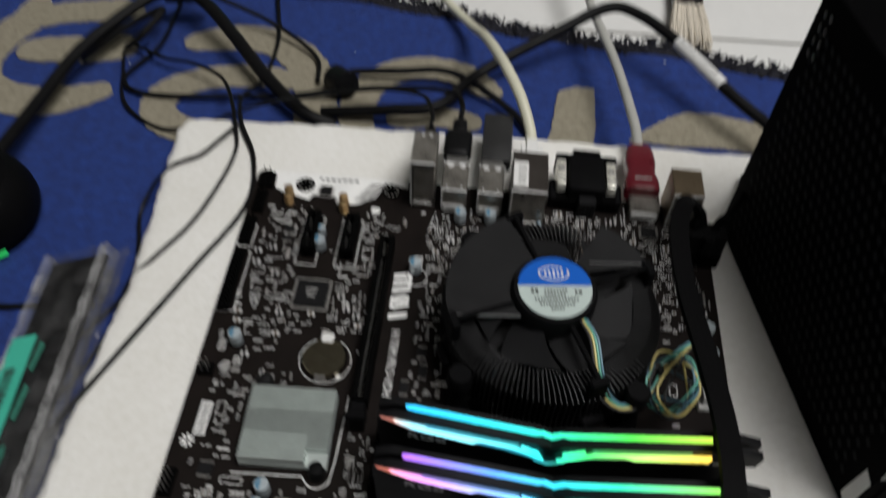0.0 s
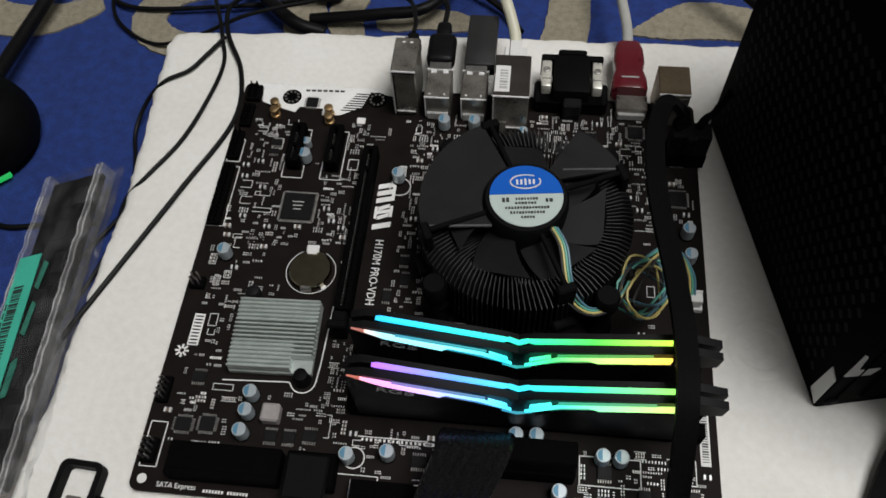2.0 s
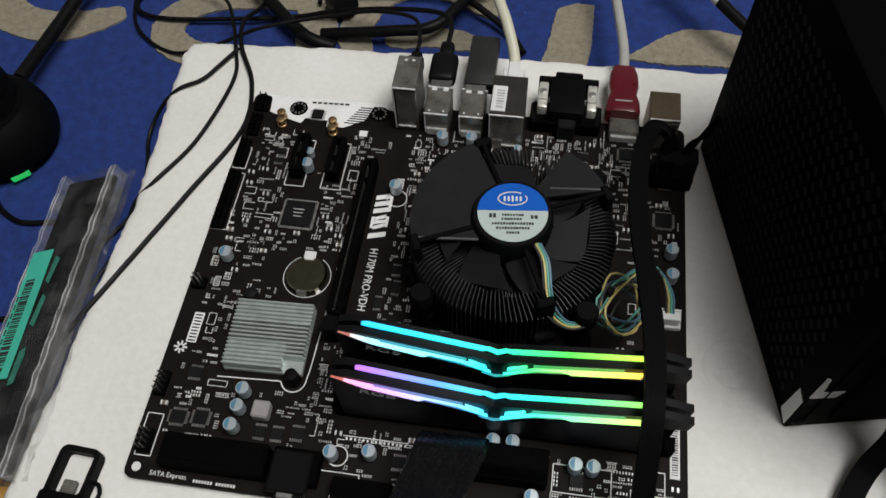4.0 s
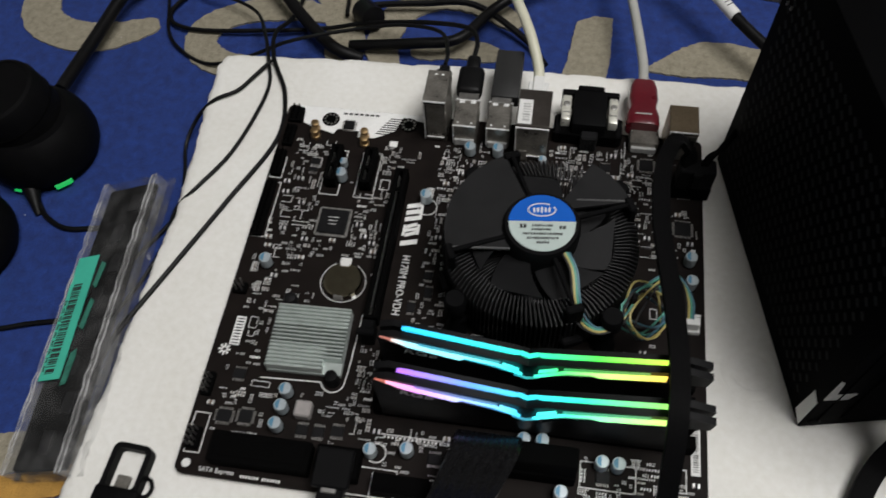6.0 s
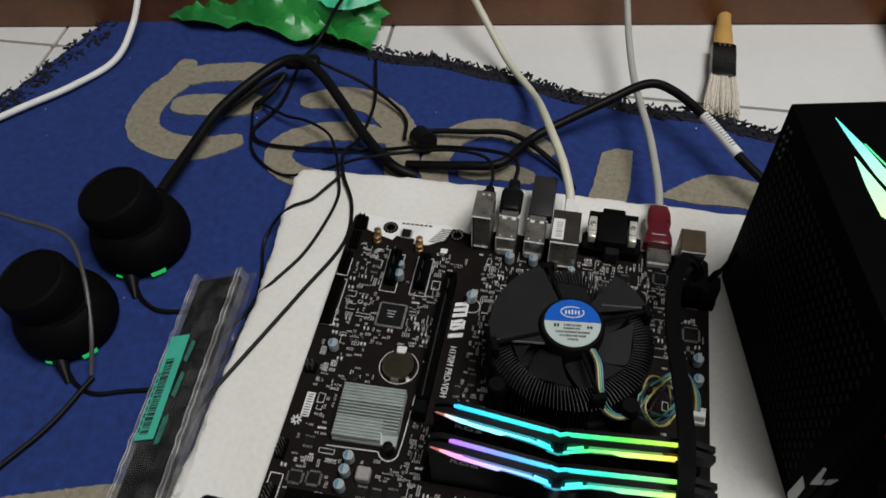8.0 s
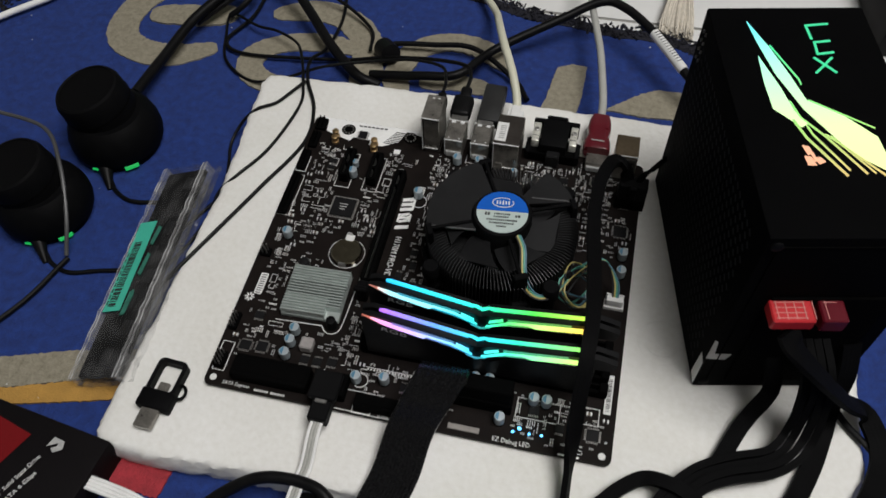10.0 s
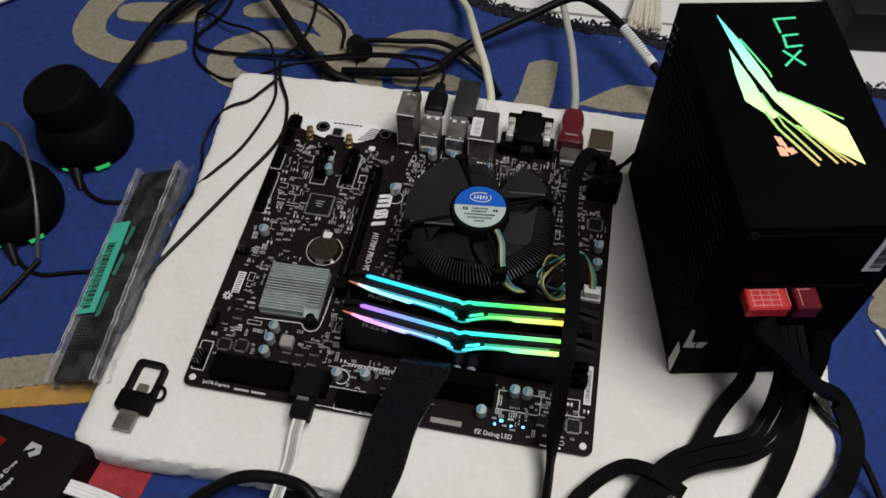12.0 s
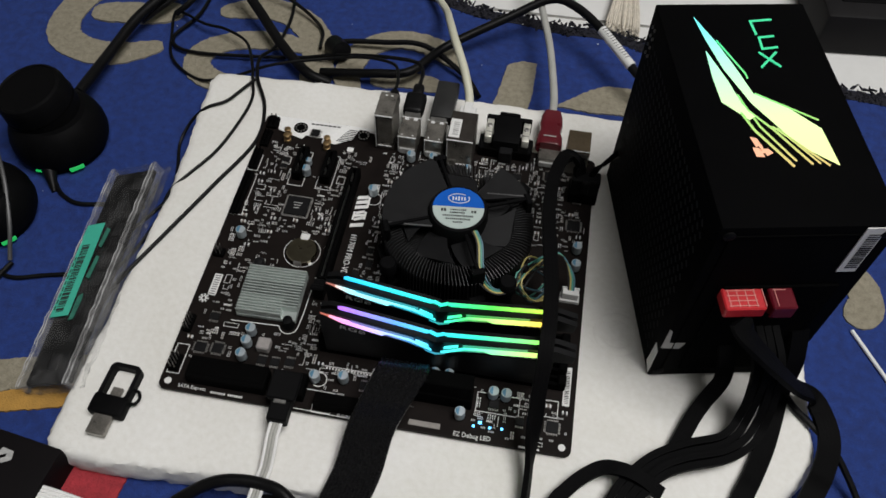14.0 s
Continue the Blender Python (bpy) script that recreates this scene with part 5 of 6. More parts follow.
def world(x, y, z):
    return tuple(psu.matrix_basis @ Vector((x, y, z)))


bundle = cable("main_power_cable", "thick black sleeved power cables looping from the supply over the foam", "cable")
for k in (-1.5, -0.5, 0.5, 1.5):
    o, z = k * 0.0046, 0.0016 * math.sin(k * 2.2)
    pts = [world(0.05 + o, -0.001, 0.06), world(0.052 + o, -0.02 + z, 0.05), (0.344 + o, 0.043, 0.025 + z), (0.342 + o, 0.034 - 0.3 * o, 0.012 + z), (0.337 + 0.8 * o, 0.0255 - 0.6 * o, 0.009 + z), (0.3265 + 0.3 * o, 0.0172 - 0.9 * o, 0.008 + z),
           (0.307, 0.0097 - o, 0.008 + 1.5 * z), (0.2914 + 0.4 * o, 0.001 - 0.8 * o, 0.008 + z), (0.2806 + 0.8 * o, -0.0102 - 0.5 * o, 0.006), (0.2731 + 0.9 * o, -0.0218 - 0.3 * o, 0.004), (0.255 + o, -0.06, -0.005), (0.24 + o, -0.1, -0.018)]
    part("ribbon", flat(B(), pts, 0.0044, 2), M["weave"], bundle)
part("ribbon", flat(B(), [world(0.036, -0.001, 0.04), world(0.036, -0.014, 0.025), (0.318, 0.046, 0.006), (0.3115, 0.0349, 0.002), (0.3004, 0.0117, 0.001), (0.2893, -0.0022, 0.001), (0.2802, -0.0192, 0.0), (0.27, -0.06, -0.008), (0.26, -0.11, -0.02)], 0.0095, 4), M["weave"], bundle)
rib = cable("flat_power_cable", "flat black ribbon power cable lying on the foam", "cable", "flat power cables")
part("ribbon", flat(B(), [world(0.073, -0.001, 0.055), world(0.0745, -0.011, 0.035), (0.3622, 0.0604, 0.006), (0.359, 0.0451, 0.001), (0.3534, 0.0262, 0.0), (0.3459, 0.0077, 0.0), (0.3388, -0.0074, 0.0), (0.325, -0.04, -0.01), (0.315, -0.08, -0.02)], 0.011, 5, squash=0.6), M["weave"], rib)
rib = cable("flat_power_cable", "flat black ribbon power cable bending off the foam", "cable", "flat power cables")
part("ribbon", flat(B(), [world(0.024, -0.014, 0.0905), world(0.03, -0.021, 0.082), world(0.05, -0.026, 0.06), world(0.072, -0.026, 0.034), (0.3809, 0.0603, 0.006), (0.3888, 0.047, 0.002), (0.3905, 0.0331, 0.0), (0.3844, 0.0148, 0.0), (0.3766, -0.0005, 0.0), (0.36, -0.04, -0.012), (0.35, -0.08, -0.02)], 0.0125, 5, squash=0.6), M["weave"], rib)
rib = cable("thin_power_cable", "thin black cable curving off the foam onto the rug", "cable")
part("wire", tube(B(), [world(0.077, -0.002, 0.03), world(0.079, -0.01, 0.01), (0.3664, 0.0655, 0.0), (0.3732, 0.0546, -0.001), (0.3838, 0.0437, -0.001), (0.396, 0.032, -0.005), (0.405, 0.021, -0.012), (0.414, 0.006, -0.019), (0.43, -0.03, -0.022)], 0.002), M["cable"], rib)
rib = cable("flat_power_cable", "flat black ribbon power cable looping over the foam", "cable", "flat power cables")
part("ribbon", flat(B(), [(0.294, -0.014, 0.005), (0.2815, -0.0083, 0.009), (0.2705, -0.0054, 0.009), (0.2606, -0.0055, 0.007), (0.25, -0.0125, 0.005), (0.2413, -0.0216, 0.003), (0.2368, -0.0275, 0.002), (0.226, -0.05, -0.004), (0.218, -0.1, -0.02)], 0.008, 4, squash=0.7), M["weave"], rib)

atx = cable("board_power_cable", "wide black sleeved power cable plugged into the board", "cable")
part("plug", box(B(), (0.1575, 0.0238, 0.018), (0.0525, 0.0095, 0.014), 0.0007), M["slotm"], atx)
for i in range(12):
    x = 0.1325 + i * 0.0023
    xe = 0.1193 + i * 0.0021
    part("wire", tube(B(), [(x, 0.0265, 0.024), (x - 0.001, 0.0262, 0.029), (x - 0.002, 0.019, 0.0325), (0.5 * (x + xe), 0.006, 0.027), (xe, -0.008, 0.012), (xe - 0.003, -0.03, 0.0035), (xe - 0.008, -0.052, 0.002), (xe - 0.02, -0.095, -0.016), (xe - 0.04, -0.15, -0.02)], 0.0021, 7, 5), M["braid"], atx)
    if i % 2 == 0:
        part("wire", tube(B(), [(x, 0.021, 0.024), (x, 0.0208, 0.029), (x - 0.002, 0.016, 0.0325), (0.5 * (x + xe), 0.005, 0.0265), (xe + 0.001, -0.008, 0.0095), (xe - 0.002, -0.03, 0.001), (xe - 0.007, -0.052, -0.0005), (xe - 0.019, -0.095, -0.0185), (xe - 0.039, -0.15, -0.0215)], 0.0021, 7, 5), M["braid"], atx)

eps = cable("processor_power_cable", "black processor power cable lying over the memory modules", "cable")
part("plug", box(box(B(), (0.2365, 0.1895, 0.0165), (0.019, 0.0098, 0.015), 0.0008), (0.2365, 0.1838, 0.018), (0.005, 0.003, 0.012), 0.0006), M["black"], eps)
for k in range(3):
    o = (k - 1) * 0.0012
    part("wire", tube(B(), [(0.239 + o, 0.19, 0.022), (0.242 + o, 0.192, 0.03), (0.2475, 0.198 + o, 0.0305), (0.2535, 0.2075 + o, 0.0295), (0.258, 0.214 + o, 0.028 + o), (0.2615, 0.2255 + o, 0.022), (0.264, 0.238, 0.008 + o), (0.27, 0.255, -0.001)], 0.0011, 7), M["weave"], eps)
part("ribbon", flat(B(), [(0.232, 0.19, 0.022), (0.2285, 0.193, 0.034), (0.22, 0.188, 0.043), (0.2135, 0.165, 0.048), (0.2125, 0.13, 0.052), (0.217, 0.09, 0.0555), (0.2195, 0.06, 0.057), (0.2195, 0.035, 0.054), (0.2195, 0.012, 0.034), (0.2205, -0.008, 0.012), (0.2205, -0.035, 0.003), (0.216, -0.07, -0.012), (0.21, -0.13, -0.02)], 0.0085, 4, twist=lambda t: 74 * max(0, min(1, (t - 0.66) / 0.1)), squash=0.8), M["weave"], eps)

sata = cable("drive_cable", "clear-white drive cable with a black plug in the board", "cable")
part("plug", box(box(B(), (0.0775, -0.0005, 0.009), (0.0115, 0.025, 0.0085), 0.0008), (0.077, 0.008, 0.0135), (0.017, 0.018, 0.004), 0.0008), M["black"], sata)
part("metal_clip", box(B(), (0.077, -0.0015, 0.0138), (0.007, 0.0032, 0.0012), 0.0004), M["tin"], sata)
for k in range(4):
    o = (k - 1.5) * 0.0019
    part("wire", tube(B(), [(0.0775 + o, -0.011, 0.009), (0.077 + o, -0.02, 0.007), (0.0772 + o, -0.036, 0.001), (0.0765 + o, -0.047, 0.002), (0.072 + o, -0.07, -0.006), (0.055 + o, -0.11, -0.02)], 0.001, 7), M["grey" if k % 3 else "silk"], sata)

dark = cable("black_cable", "black cable lying across the foam's near edge", "cable")
part("wire", tube(B(), [(-0.02, -0.11, -0.019), (0.012, -0.078, -0.018), (0.035, -0.058, -0.007), (0.055, -0.048, 0.001), (0.078, -0.046, 0.002), (0.095, -0.052, 0.001), (0.115, -0.075, -0.012), (0.13, -0.12, -0.02)], 0.0035), M["cable"], dark)
part("bundle", box(B(), (0.09, -0.058, -0.006), (0.026, 0.018, 0.014), 0.005, None, 0, 3), M["weave"], dark, "dark cable bundle")
clearc = cable("white_cable", "pale double cable lying beside the drive box", "cable")
for k in range(4):
    part("wire", tube(B(), [(-0.05, -0.066 - 0.002 * k, -0.004), (-0.03, -0.068 - 0.0021 * k, -0.004), (-0.01, -0.071 - 0.0021 * k, -0.007), (0.01, -0.078 - 0.002 * k, -0.013), (0.03, -0.095 - 0.0015 * k, -0.02), (0.05, -0.13, -0.021)], 0.0011, 6), M["silk"], clearc)

# rear plugs and their cables
u1 = cable("audio_cable", "thin black cable with a small plug in the rear port", "cable")
part("plug", box(box(B(), (0.0925, 0.238, 0.0195), (0.0095, 0.011, 0.0095), 0.0015), (0.0925, 0.2455, 0.0195), (0.006, 0.006, 0.006), 0.0012), M["cable"], u1)
part("wire", tube(B(), [(0.0925, 0.248, 0.022), (0.0925, 0.258, 0.022), (0.085, 0.28, 0.016), (0.06, 0.292, 0.008), (0.03, 0.294, 0.0), (-0.012, 0.281, -0.002), (-0.044, 0.272, -0.012), (-0.075, 0.272, -0.021), (-0.104, 0.291, -0.021), (-0.116, 0.322, -0.021), (-0.119, 0.345, -0.018), (-0.089, 0.331, -0.015), (-0.069, 0.325, -0.012), (-0.047, 0.312, -0.01), (-0.032, 0.285, -0.002), (-0.0225, 0.2594, -0.001), (-0.0177, 0.2411, -0.002), (-0.0198, 0.2162, -0.002), (-0.0272, 0.1857, -0.0025), (-0.0395, 0.1611, -0.003), (-0.05, 0.148, -0.009), (-0.054, 0.132, -0.018), (-0.06, 0.11, -0.022), (-0.07, 0.08, -0.022)], 0.0012), M["cable"], u1)
u2 = cable("usb_cable", "black cable with a rounded moulded plug", "cable")
bm = B()
box(bm, (0.1083, 0.2415, 0.0155), (0.0152, 0.021, 0.0095), 0.0035, None, 0, 3)
box(bm, (0.1082, 0.2555, 0.0157), (0.008, 0.011, 0.007), 0.002, None, 0, 2)
part("plug", bm, M["cable"], u2)
part("plug_tongue", box(B(), (0.1088, 0.2305, 0.0155), (0.0115, 0.008, 0.0045), 0.0003), M["tin"], u2)
part("wire", tube(B(), [(0.108, 0.262, 0.0158), (0.108, 0.275, 0.017), (0.1, 0.288, 0.014), (0.07, 0.302, 0.002), (0.03, 0.312, -0.012), (0.0, 0.311, -0.019), (-0.035, 0.305, -0.019), (-0.093, 0.301, -0.02), (-0.112, 0.315, -0.02), (-0.1, 0.35, -0.02), (-0.1, 0.4, -0.02)], 0.0015), M["cable"], u2)
part("wire", tube(B(), [(0.03, 0.325, -0.018), (0.029, 0.333, -0.016), (0.064, 0.337, -0.014), (0.099, 0.337, -0.012), (0.136, 0.314, -0.018), (0.15, 0.295, -0.02)], 0.0022), M["cable"], u2)
part("ferrite", lathe(B(), [(0.004, -0.009), (0.0085, -0.008), (0.0085, 0.008), (0.004, 0.009)], 20, Matrix.Translation((0.028, 0.322, -0.014)) @ pose(0, 0, 0, 75, 0, 40)), M["cable"], u2, "round black ferrite bead")
part("wire", tube(B(), [(-0.035, 0.418, -0.02), (-0.022, 0.362, -0.018), (-0.022, 0.316, -0.014), (-0.027, 0.29, -0.006), (-0.02, 0.263, -0.001), (-0.006, 0.235, -0.002), (-0.0022, 0.2, -0.0025), (-0.0188, 0.1545, -0.0025), (-0.033, 0.1175, -0.0025), (-0.044, 0.09, -0.003), (-0.055, 0.066, -0.006), (-0.063, 0.05, -0.014)], 0.0014), M["cable"], u2)
part("wire", tube(B(), [(-0.021, 0.2604, -0.0005), (-0.0293, 0.246, -0.0015), (-0.0364, 0.2345, -0.002), (-0.049, 0.226, -0.003), (-0.06, 0.218, -0.012), (-0.065, 0.203, -0.02), (-0.0605, 0.185, -0.022), (-0.0565, 0.168, -0.022), (-0.056, 0.15, -0.022), (-0.07, 0.12, -0.022)], 0.0012), M["cable"], u2)
dong = thing("usb_dongle", "dark grey plastic dongle plugged into the rear port", "dongle")
part("body", box(B(), (0.1295, 0.2485, 0.0148), (0.0162, 0.037, 0.0088), 0.0012, None, 0, 2), mat("dongle_grey", (0.022, 0.022, 0.022), 0.45, var=0.2, bump=0.1, spec=0.3), dong)
part("plug_tongue", box(B(), (0.1279, 0.2295, 0.0155), (0.0115, 0.007, 0.0045), 0.0003), M["tin"], dong)
net = cable("network_cable", "cream-white network cable with a clear plug", "cable")
part("plug", box(box(B(), (0.148, 0.2345, 0.0185), (0.0117, 0.012, 0.0085), 0.0006), (0.148, 0.2375, 0.0237), (0.006, 0.012, 0.0012), 0.0003), M["label"], net)
part("wire", tube(B(), [(0.148, 0.238, 0.0185), (0.147, 0.25, 0.0225), (0.1415, 0.265, 0.03), (0.136, 0.278, 0.033), (0.128, 0.299, 0.032), (0.118, 0.338, 0.017), (0.107, 0.384, -0.008), (0.08, 0.428, -0.012), (0.052, 0.462, 0.008), (0.02, 0.505, 0.028), (-0.03, 0.58, 0.04), (-0.09, 0.68, 0.03)], 0.0031), M["white"], net)
vp = thing("video_adapter", "black video adapter plug with two bright thumb screws", "adapter")
bm = B()
box(bm, (0.1785, 0.2297, 0.0085), (0.019, 0.0265, 0.0165), 0.0013, None, 0, 2)
box(bm, (0.1785, 0.2415, 0.009), (0.0328, 0.0035, 0.0145), 0.0008)
box(bm, (0.1785, 0.2445, 0.011), (0.015, 0.003, 0.013), 0.001)
for x in (0.1612, 0.1958):
    box(bm, (x, 0.2225, 0.005), (0.004, 0.014, 0.009), 0.001)
part("body", bm, M["matte"], vp)
bm = box(B(), (0.1793, 0.2142, 0.0058), (0.0095, 0.006, 0.0112), 0.0008)
for k in range(5):
    box(bm, (0.1757 + k * 0.0018, 0.2111, 0.0062), (0.0007, 0.0005, 0.009))
part("grip", bm, M["chip"], vp, "ribbed dark plastic grip")
nickel = mat("bright_nickel", (0.85, 0.83, 0.74), 0.3, 0.55, var=0.2, scale=200, bump=0.1)
for x in (0.1652, 0.1918):
    sc_ = part("thumb_screw", box(B(), (x, 0.2305, 0.0085), (0.0052, 0.0185, 0.0125), 0.0009, None, 0, 2), nickel, vp, "bright metal screw bracket")
    bm = lathe(B(), [(0.0019, 0.0), (0.0019, 0.0007), (0.0013, 0.0009), (0.0012, 0.0004), (0.0002, 0.0004)], 16, Matrix.Translation((x, 0.2325, 0.0147)))
    box(bm, (x, 0.2265, 0.0149), (0.0042, 0.0005, 0.0005))
    part("screw_head", bm, M["pins"], sc_)

hd = cable("video_cable", "grey video cable with a maroon moulded plug", "cable")
bm = B()
prev = None
for y, w, h in ((0.2305, 0.0088, 0.0055), (0.232, 0.0095, 0.006), (0.2385, 0.0092, 0.006), (0.2445, 0.0074, 0.0055), (0.2505, 0.0084, 0.006), (0.259, 0.0078, 0.0058), (0.2645, 0.0062, 0.005), (0.266, 0.003, 0.003)):
    ring = [bm.verts.new((0.2088 + a, y - 0.0065, 0.0085 + b)) for a, b in [(w * math.copysign(abs(math.cos(2 * math.pi * (i + 0.5) / 16)) ** 0.45, math.cos(2 * math.pi * (i + 0.5) / 16)), h * math.copysign(abs(math.sin(2 * math.pi * (i + 0.5) / 16)) ** 0.45, math.sin(2 * math.pi * (i + 0.5) / 16))) for i in range(16)]]
    if prev:
        for i in range(16):
            bm.faces.new((prev[i], prev[(i + 1) % 16], ring[(i + 1) % 16], ring[i]))
    else:
        bm.faces.new(ring[::-1])
    prev = ring
bm.faces.new(prev)
part("plug", bm, M["maroon"], hd, "maroon plastic plug")
part("printed_bar", box(B(), (0.2088, 0.2305, 0.0147), (0.009, 0.0009, 0.0003)), M["silkdim"], hd)
part("wire", tube(B(), [(0.2088, 0.256, 0.0085), (0.2085, 0.272, 0.0095), (0.206, 0.294, 0.009), (0.2, 0.333, 0.008), (0.192, 0.367, 0.008), (0.186, 0.397, 0.006), (0.179, 0.445, 0.009), (0.17, 0.5, 0.028), (0.152, 0.58, 0.04), (0.12, 0.68, 0.03)], 0.0029), M["grey"], hd)

pw = cable("mains_cable", "thick black mains cable with a white printed tag", "cable")
part("wire", tube(B(), [(0.02, 0.296, -0.018), (0.065, 0.297, -0.012), (0.093, 0.303, -0.01), (0.116, 0.336, -0.009), (0.164, 0.368, 0.004), (0.195, 0.384, 0.014), (0.216, 0.379, 0.014), (0.241, 0.357, 0.01), (0.268, 0.323, 0.004), (0.29, 0.3, 0.0), (0.305, 0.28, 0.002), (0.312, 0.245, 0.02), (0.315, 0.23, 0.04)], 0.0036), M["cable"], pw)
tag = part("tag", tube(B(), [(0.2395, 0.3588, 0.0103), (0.2525, 0.3425, 0.0078), (0.2655, 0.3262, 0.0048)], 0.0041, 14), M["label"], pw, "white printed cable tag")
bm = B()
for k in range(13):
    c = Vector((0.2415, 0.3563, 0.0099)).lerp(Vector((0.2612, 0.3316, 0.0058)), k / 12)
    box(bm, (0, 0, 0.0041), (0.0005, 0.0048, 0.0004), 0, Matrix.Translation(c) @ pose(0, 0, 0, 0, 0, -51))
part("printed_bar", bm, M["ink"], tag)
yc = cable("speaker_cable", "thick black split cable arching over the rug", "cable")
part("wire", tube(B(), [(-0.15, 0.225, -0.005), (-0.147, 0.275, -0.008), (-0.138, 0.322, -0.005), (-0.113, 0.368, 0.0), (-0.092, 0.38, 0.004), (-0.07, 0.37, 0.002), (-0.045, 0.345, -0.004), (-0.018, 0.315, -0.01), (0.01, 0.29, -0.014), (0.03, 0.286, -0.019)], 0.0042), M["cable"], yc)
part("wire", tube(B(), [(-0.14, 0.32, -0.012), (-0.118, 0.355, -0.008), (-0.1, 0.368, -0.004), (-0.108, 0.348, -0.01), (-0.118, 0.34, -0.016)], 0.0025), M["cable"], yc)
part("split_block", box(B(), (0.0, 0.0, 0.0), (0.03, 0.013, 0.01), 0.004, pose(-0.088, 0.382, 0.0, 0, 0, 10), 0, 3), M["cable"], yc)
part("wire", tube(B(), [(-0.075, 0.385, 0.0), (-0.03, 0.375, -0.012), (0.005, 0.352, -0.019), (0.012, 0.325, -0.019)], 0.0015), M["cable"], yc)
part("wire", tube(B(), [(-0.088, 0.39, 0.0), (-0.085, 0.42, -0.005), (-0.068, 0.45, 0.02), (-0.045, 0.452, 0.028)], 0.0015), M["cable"], yc)
wc = cable("white_charging_cable", "white round cable crossing the rug's corner", "cable")
part("wire", tube(B(), [(-0.378, 0.233, -0.02), (-0.316, 0.303, -0.018), (-0.285, 0.338, -0.018), (-0.263, 0.377, -0.018), (-0.256, 0.41, -0.004), (-0.255, 0.442, 0.0175), (-0.263, 0.49, 0.0185), (-0.275, 0.6, 0.0185)], 0.0028), M["silk"], wc)

# ---------- speakers ----------
def speaker(m):
    ob = thing("speaker", "small round black desk speaker with green lights under its rim", "speaker", m, "pair of speakers on the rug")
    part("foot", lathe(B(), [(0.0315, 0.0), (0.0325, 0.003), (0.032, 0.0055)], 40), M["matte"], ob)
    part("body", lathe(B(), [(0.0325, 0.0052), (0.0352, 0.0075), (0.0362, 0.012), (0.0358, 0.019), (0.0338, 0.026), (0.03, 0.0325), (0.0262, 0.036)], 48), M["matte"], ob)
    tiltm = Matrix.Translation((-0.005, 0.002, 0.0325)) @ pose(0, 0, 0, 5, -9, 0)
    dome = part("dome", lathe(B(), [(0.0268, 0.0), (0.0266, 0.012), (0.0262, 0.0215), (0.0245, 0.0252), (0.0225, 0.0262), (0.0218, 0.0254), (0.012, 0.0258), (0.0005, 0.026)], 44, tiltm), M["matte"], ob)
    part("seam", lathe(B(), [(0.0271, 0.0095), (0.0271, 0.0102)], 44, tiltm), M["slotm"], dome)
    for a, w, h in ((-49, 0.011, 0.0042), (-94, 0.009, 0.0018)):
        mm = Matrix.Translation((0.0342 * math.cos(radians(a)), 0.0342 * math.sin(radians(a)), 0.0052)) @ pose(0, 0, 0, 0, 0, a + 90)
        part("light", box(B(), (0, 0, 0), (w, 0.003, h), 0.0008, mm), M["led_green"], ob, "green light window")
    part("wire", tube(B(), [(0.006, -0.033, 0.006), (0.012, -0.042, 0.002), (0.02, -0.05, 0.0015), (0.035, -0.056, 0.0015), (0.056, -0.053, 0.0015), (0.085, -0.05, 0.0015)], 0.0017), M["cable"], ob)
    part("cord_guard", lathe(B(), [(0.0062, 0.0), (0.0036, 0.012), (0.002, 0.021)], 12, Matrix.Translation((0.003, -0.031, 0.007)) @ pose(0, 0, 0, 108, 0, 30)), M["cable"], ob)
    return ob


spk = speaker(pose(-0.151, 0.189, RUG) @ Matrix.Scale(0.96, 4))
copy_thing(spk, pose(-0.171, 0.1145, RUG, 0, 0, 8) @ Matrix.Scale(0.96, 4))
sc = cable("speaker_lead", "thin grey-black lead hanging over a speaker", "cable")
part("wire", tube(B(), [(-0.33, 0.21, -0.02), (-0.27, 0.19, -0.01), (-0.228, 0.168, 0.015), (-0.18, 0.156, 0.02), (-0.156, 0.13, 0.016), (-0.142, 0.1, 0.0), (-0.138, 0.078, -0.018)], 0.0015), mat("lead_grey", (0.06, 0.06, 0.06), 0.4, bump=0), sc)
part("wire", tube(B(), [(-0.138, 0.078, -0.021), (-0.155, 0.03, -0.021), (-0.2, -0.03, -0.021), (-0.28, -0.07, -0.021)], 0.0018), M["cable"], sc)

# ---------- clear blister pack, one side propped on the foam's edge ----------
slv = thing("memory_package", "clear plastic blister pack with a black insert and teal barcode label", "package", pose(-0.0904, 0.076, RUG + 0.002, 0, 0, 3.8) @ pose(0, 0, 0, 0, -21, 0))
SWD, SLN = 0.0395, 0.173
part("insert", box(B(), (0.0195, 0, 0.0048), (0.0335, SLN - 0.006, 0.004), 0.0012, None, 0, 2), M["slotm"], slv, "black card insert")
part("tray", box(B(), (0.0215, 0, 0.0004), (0.046, SLN + 0.002, 0.0006)), M["clear"], slv, "clear plastic tray")


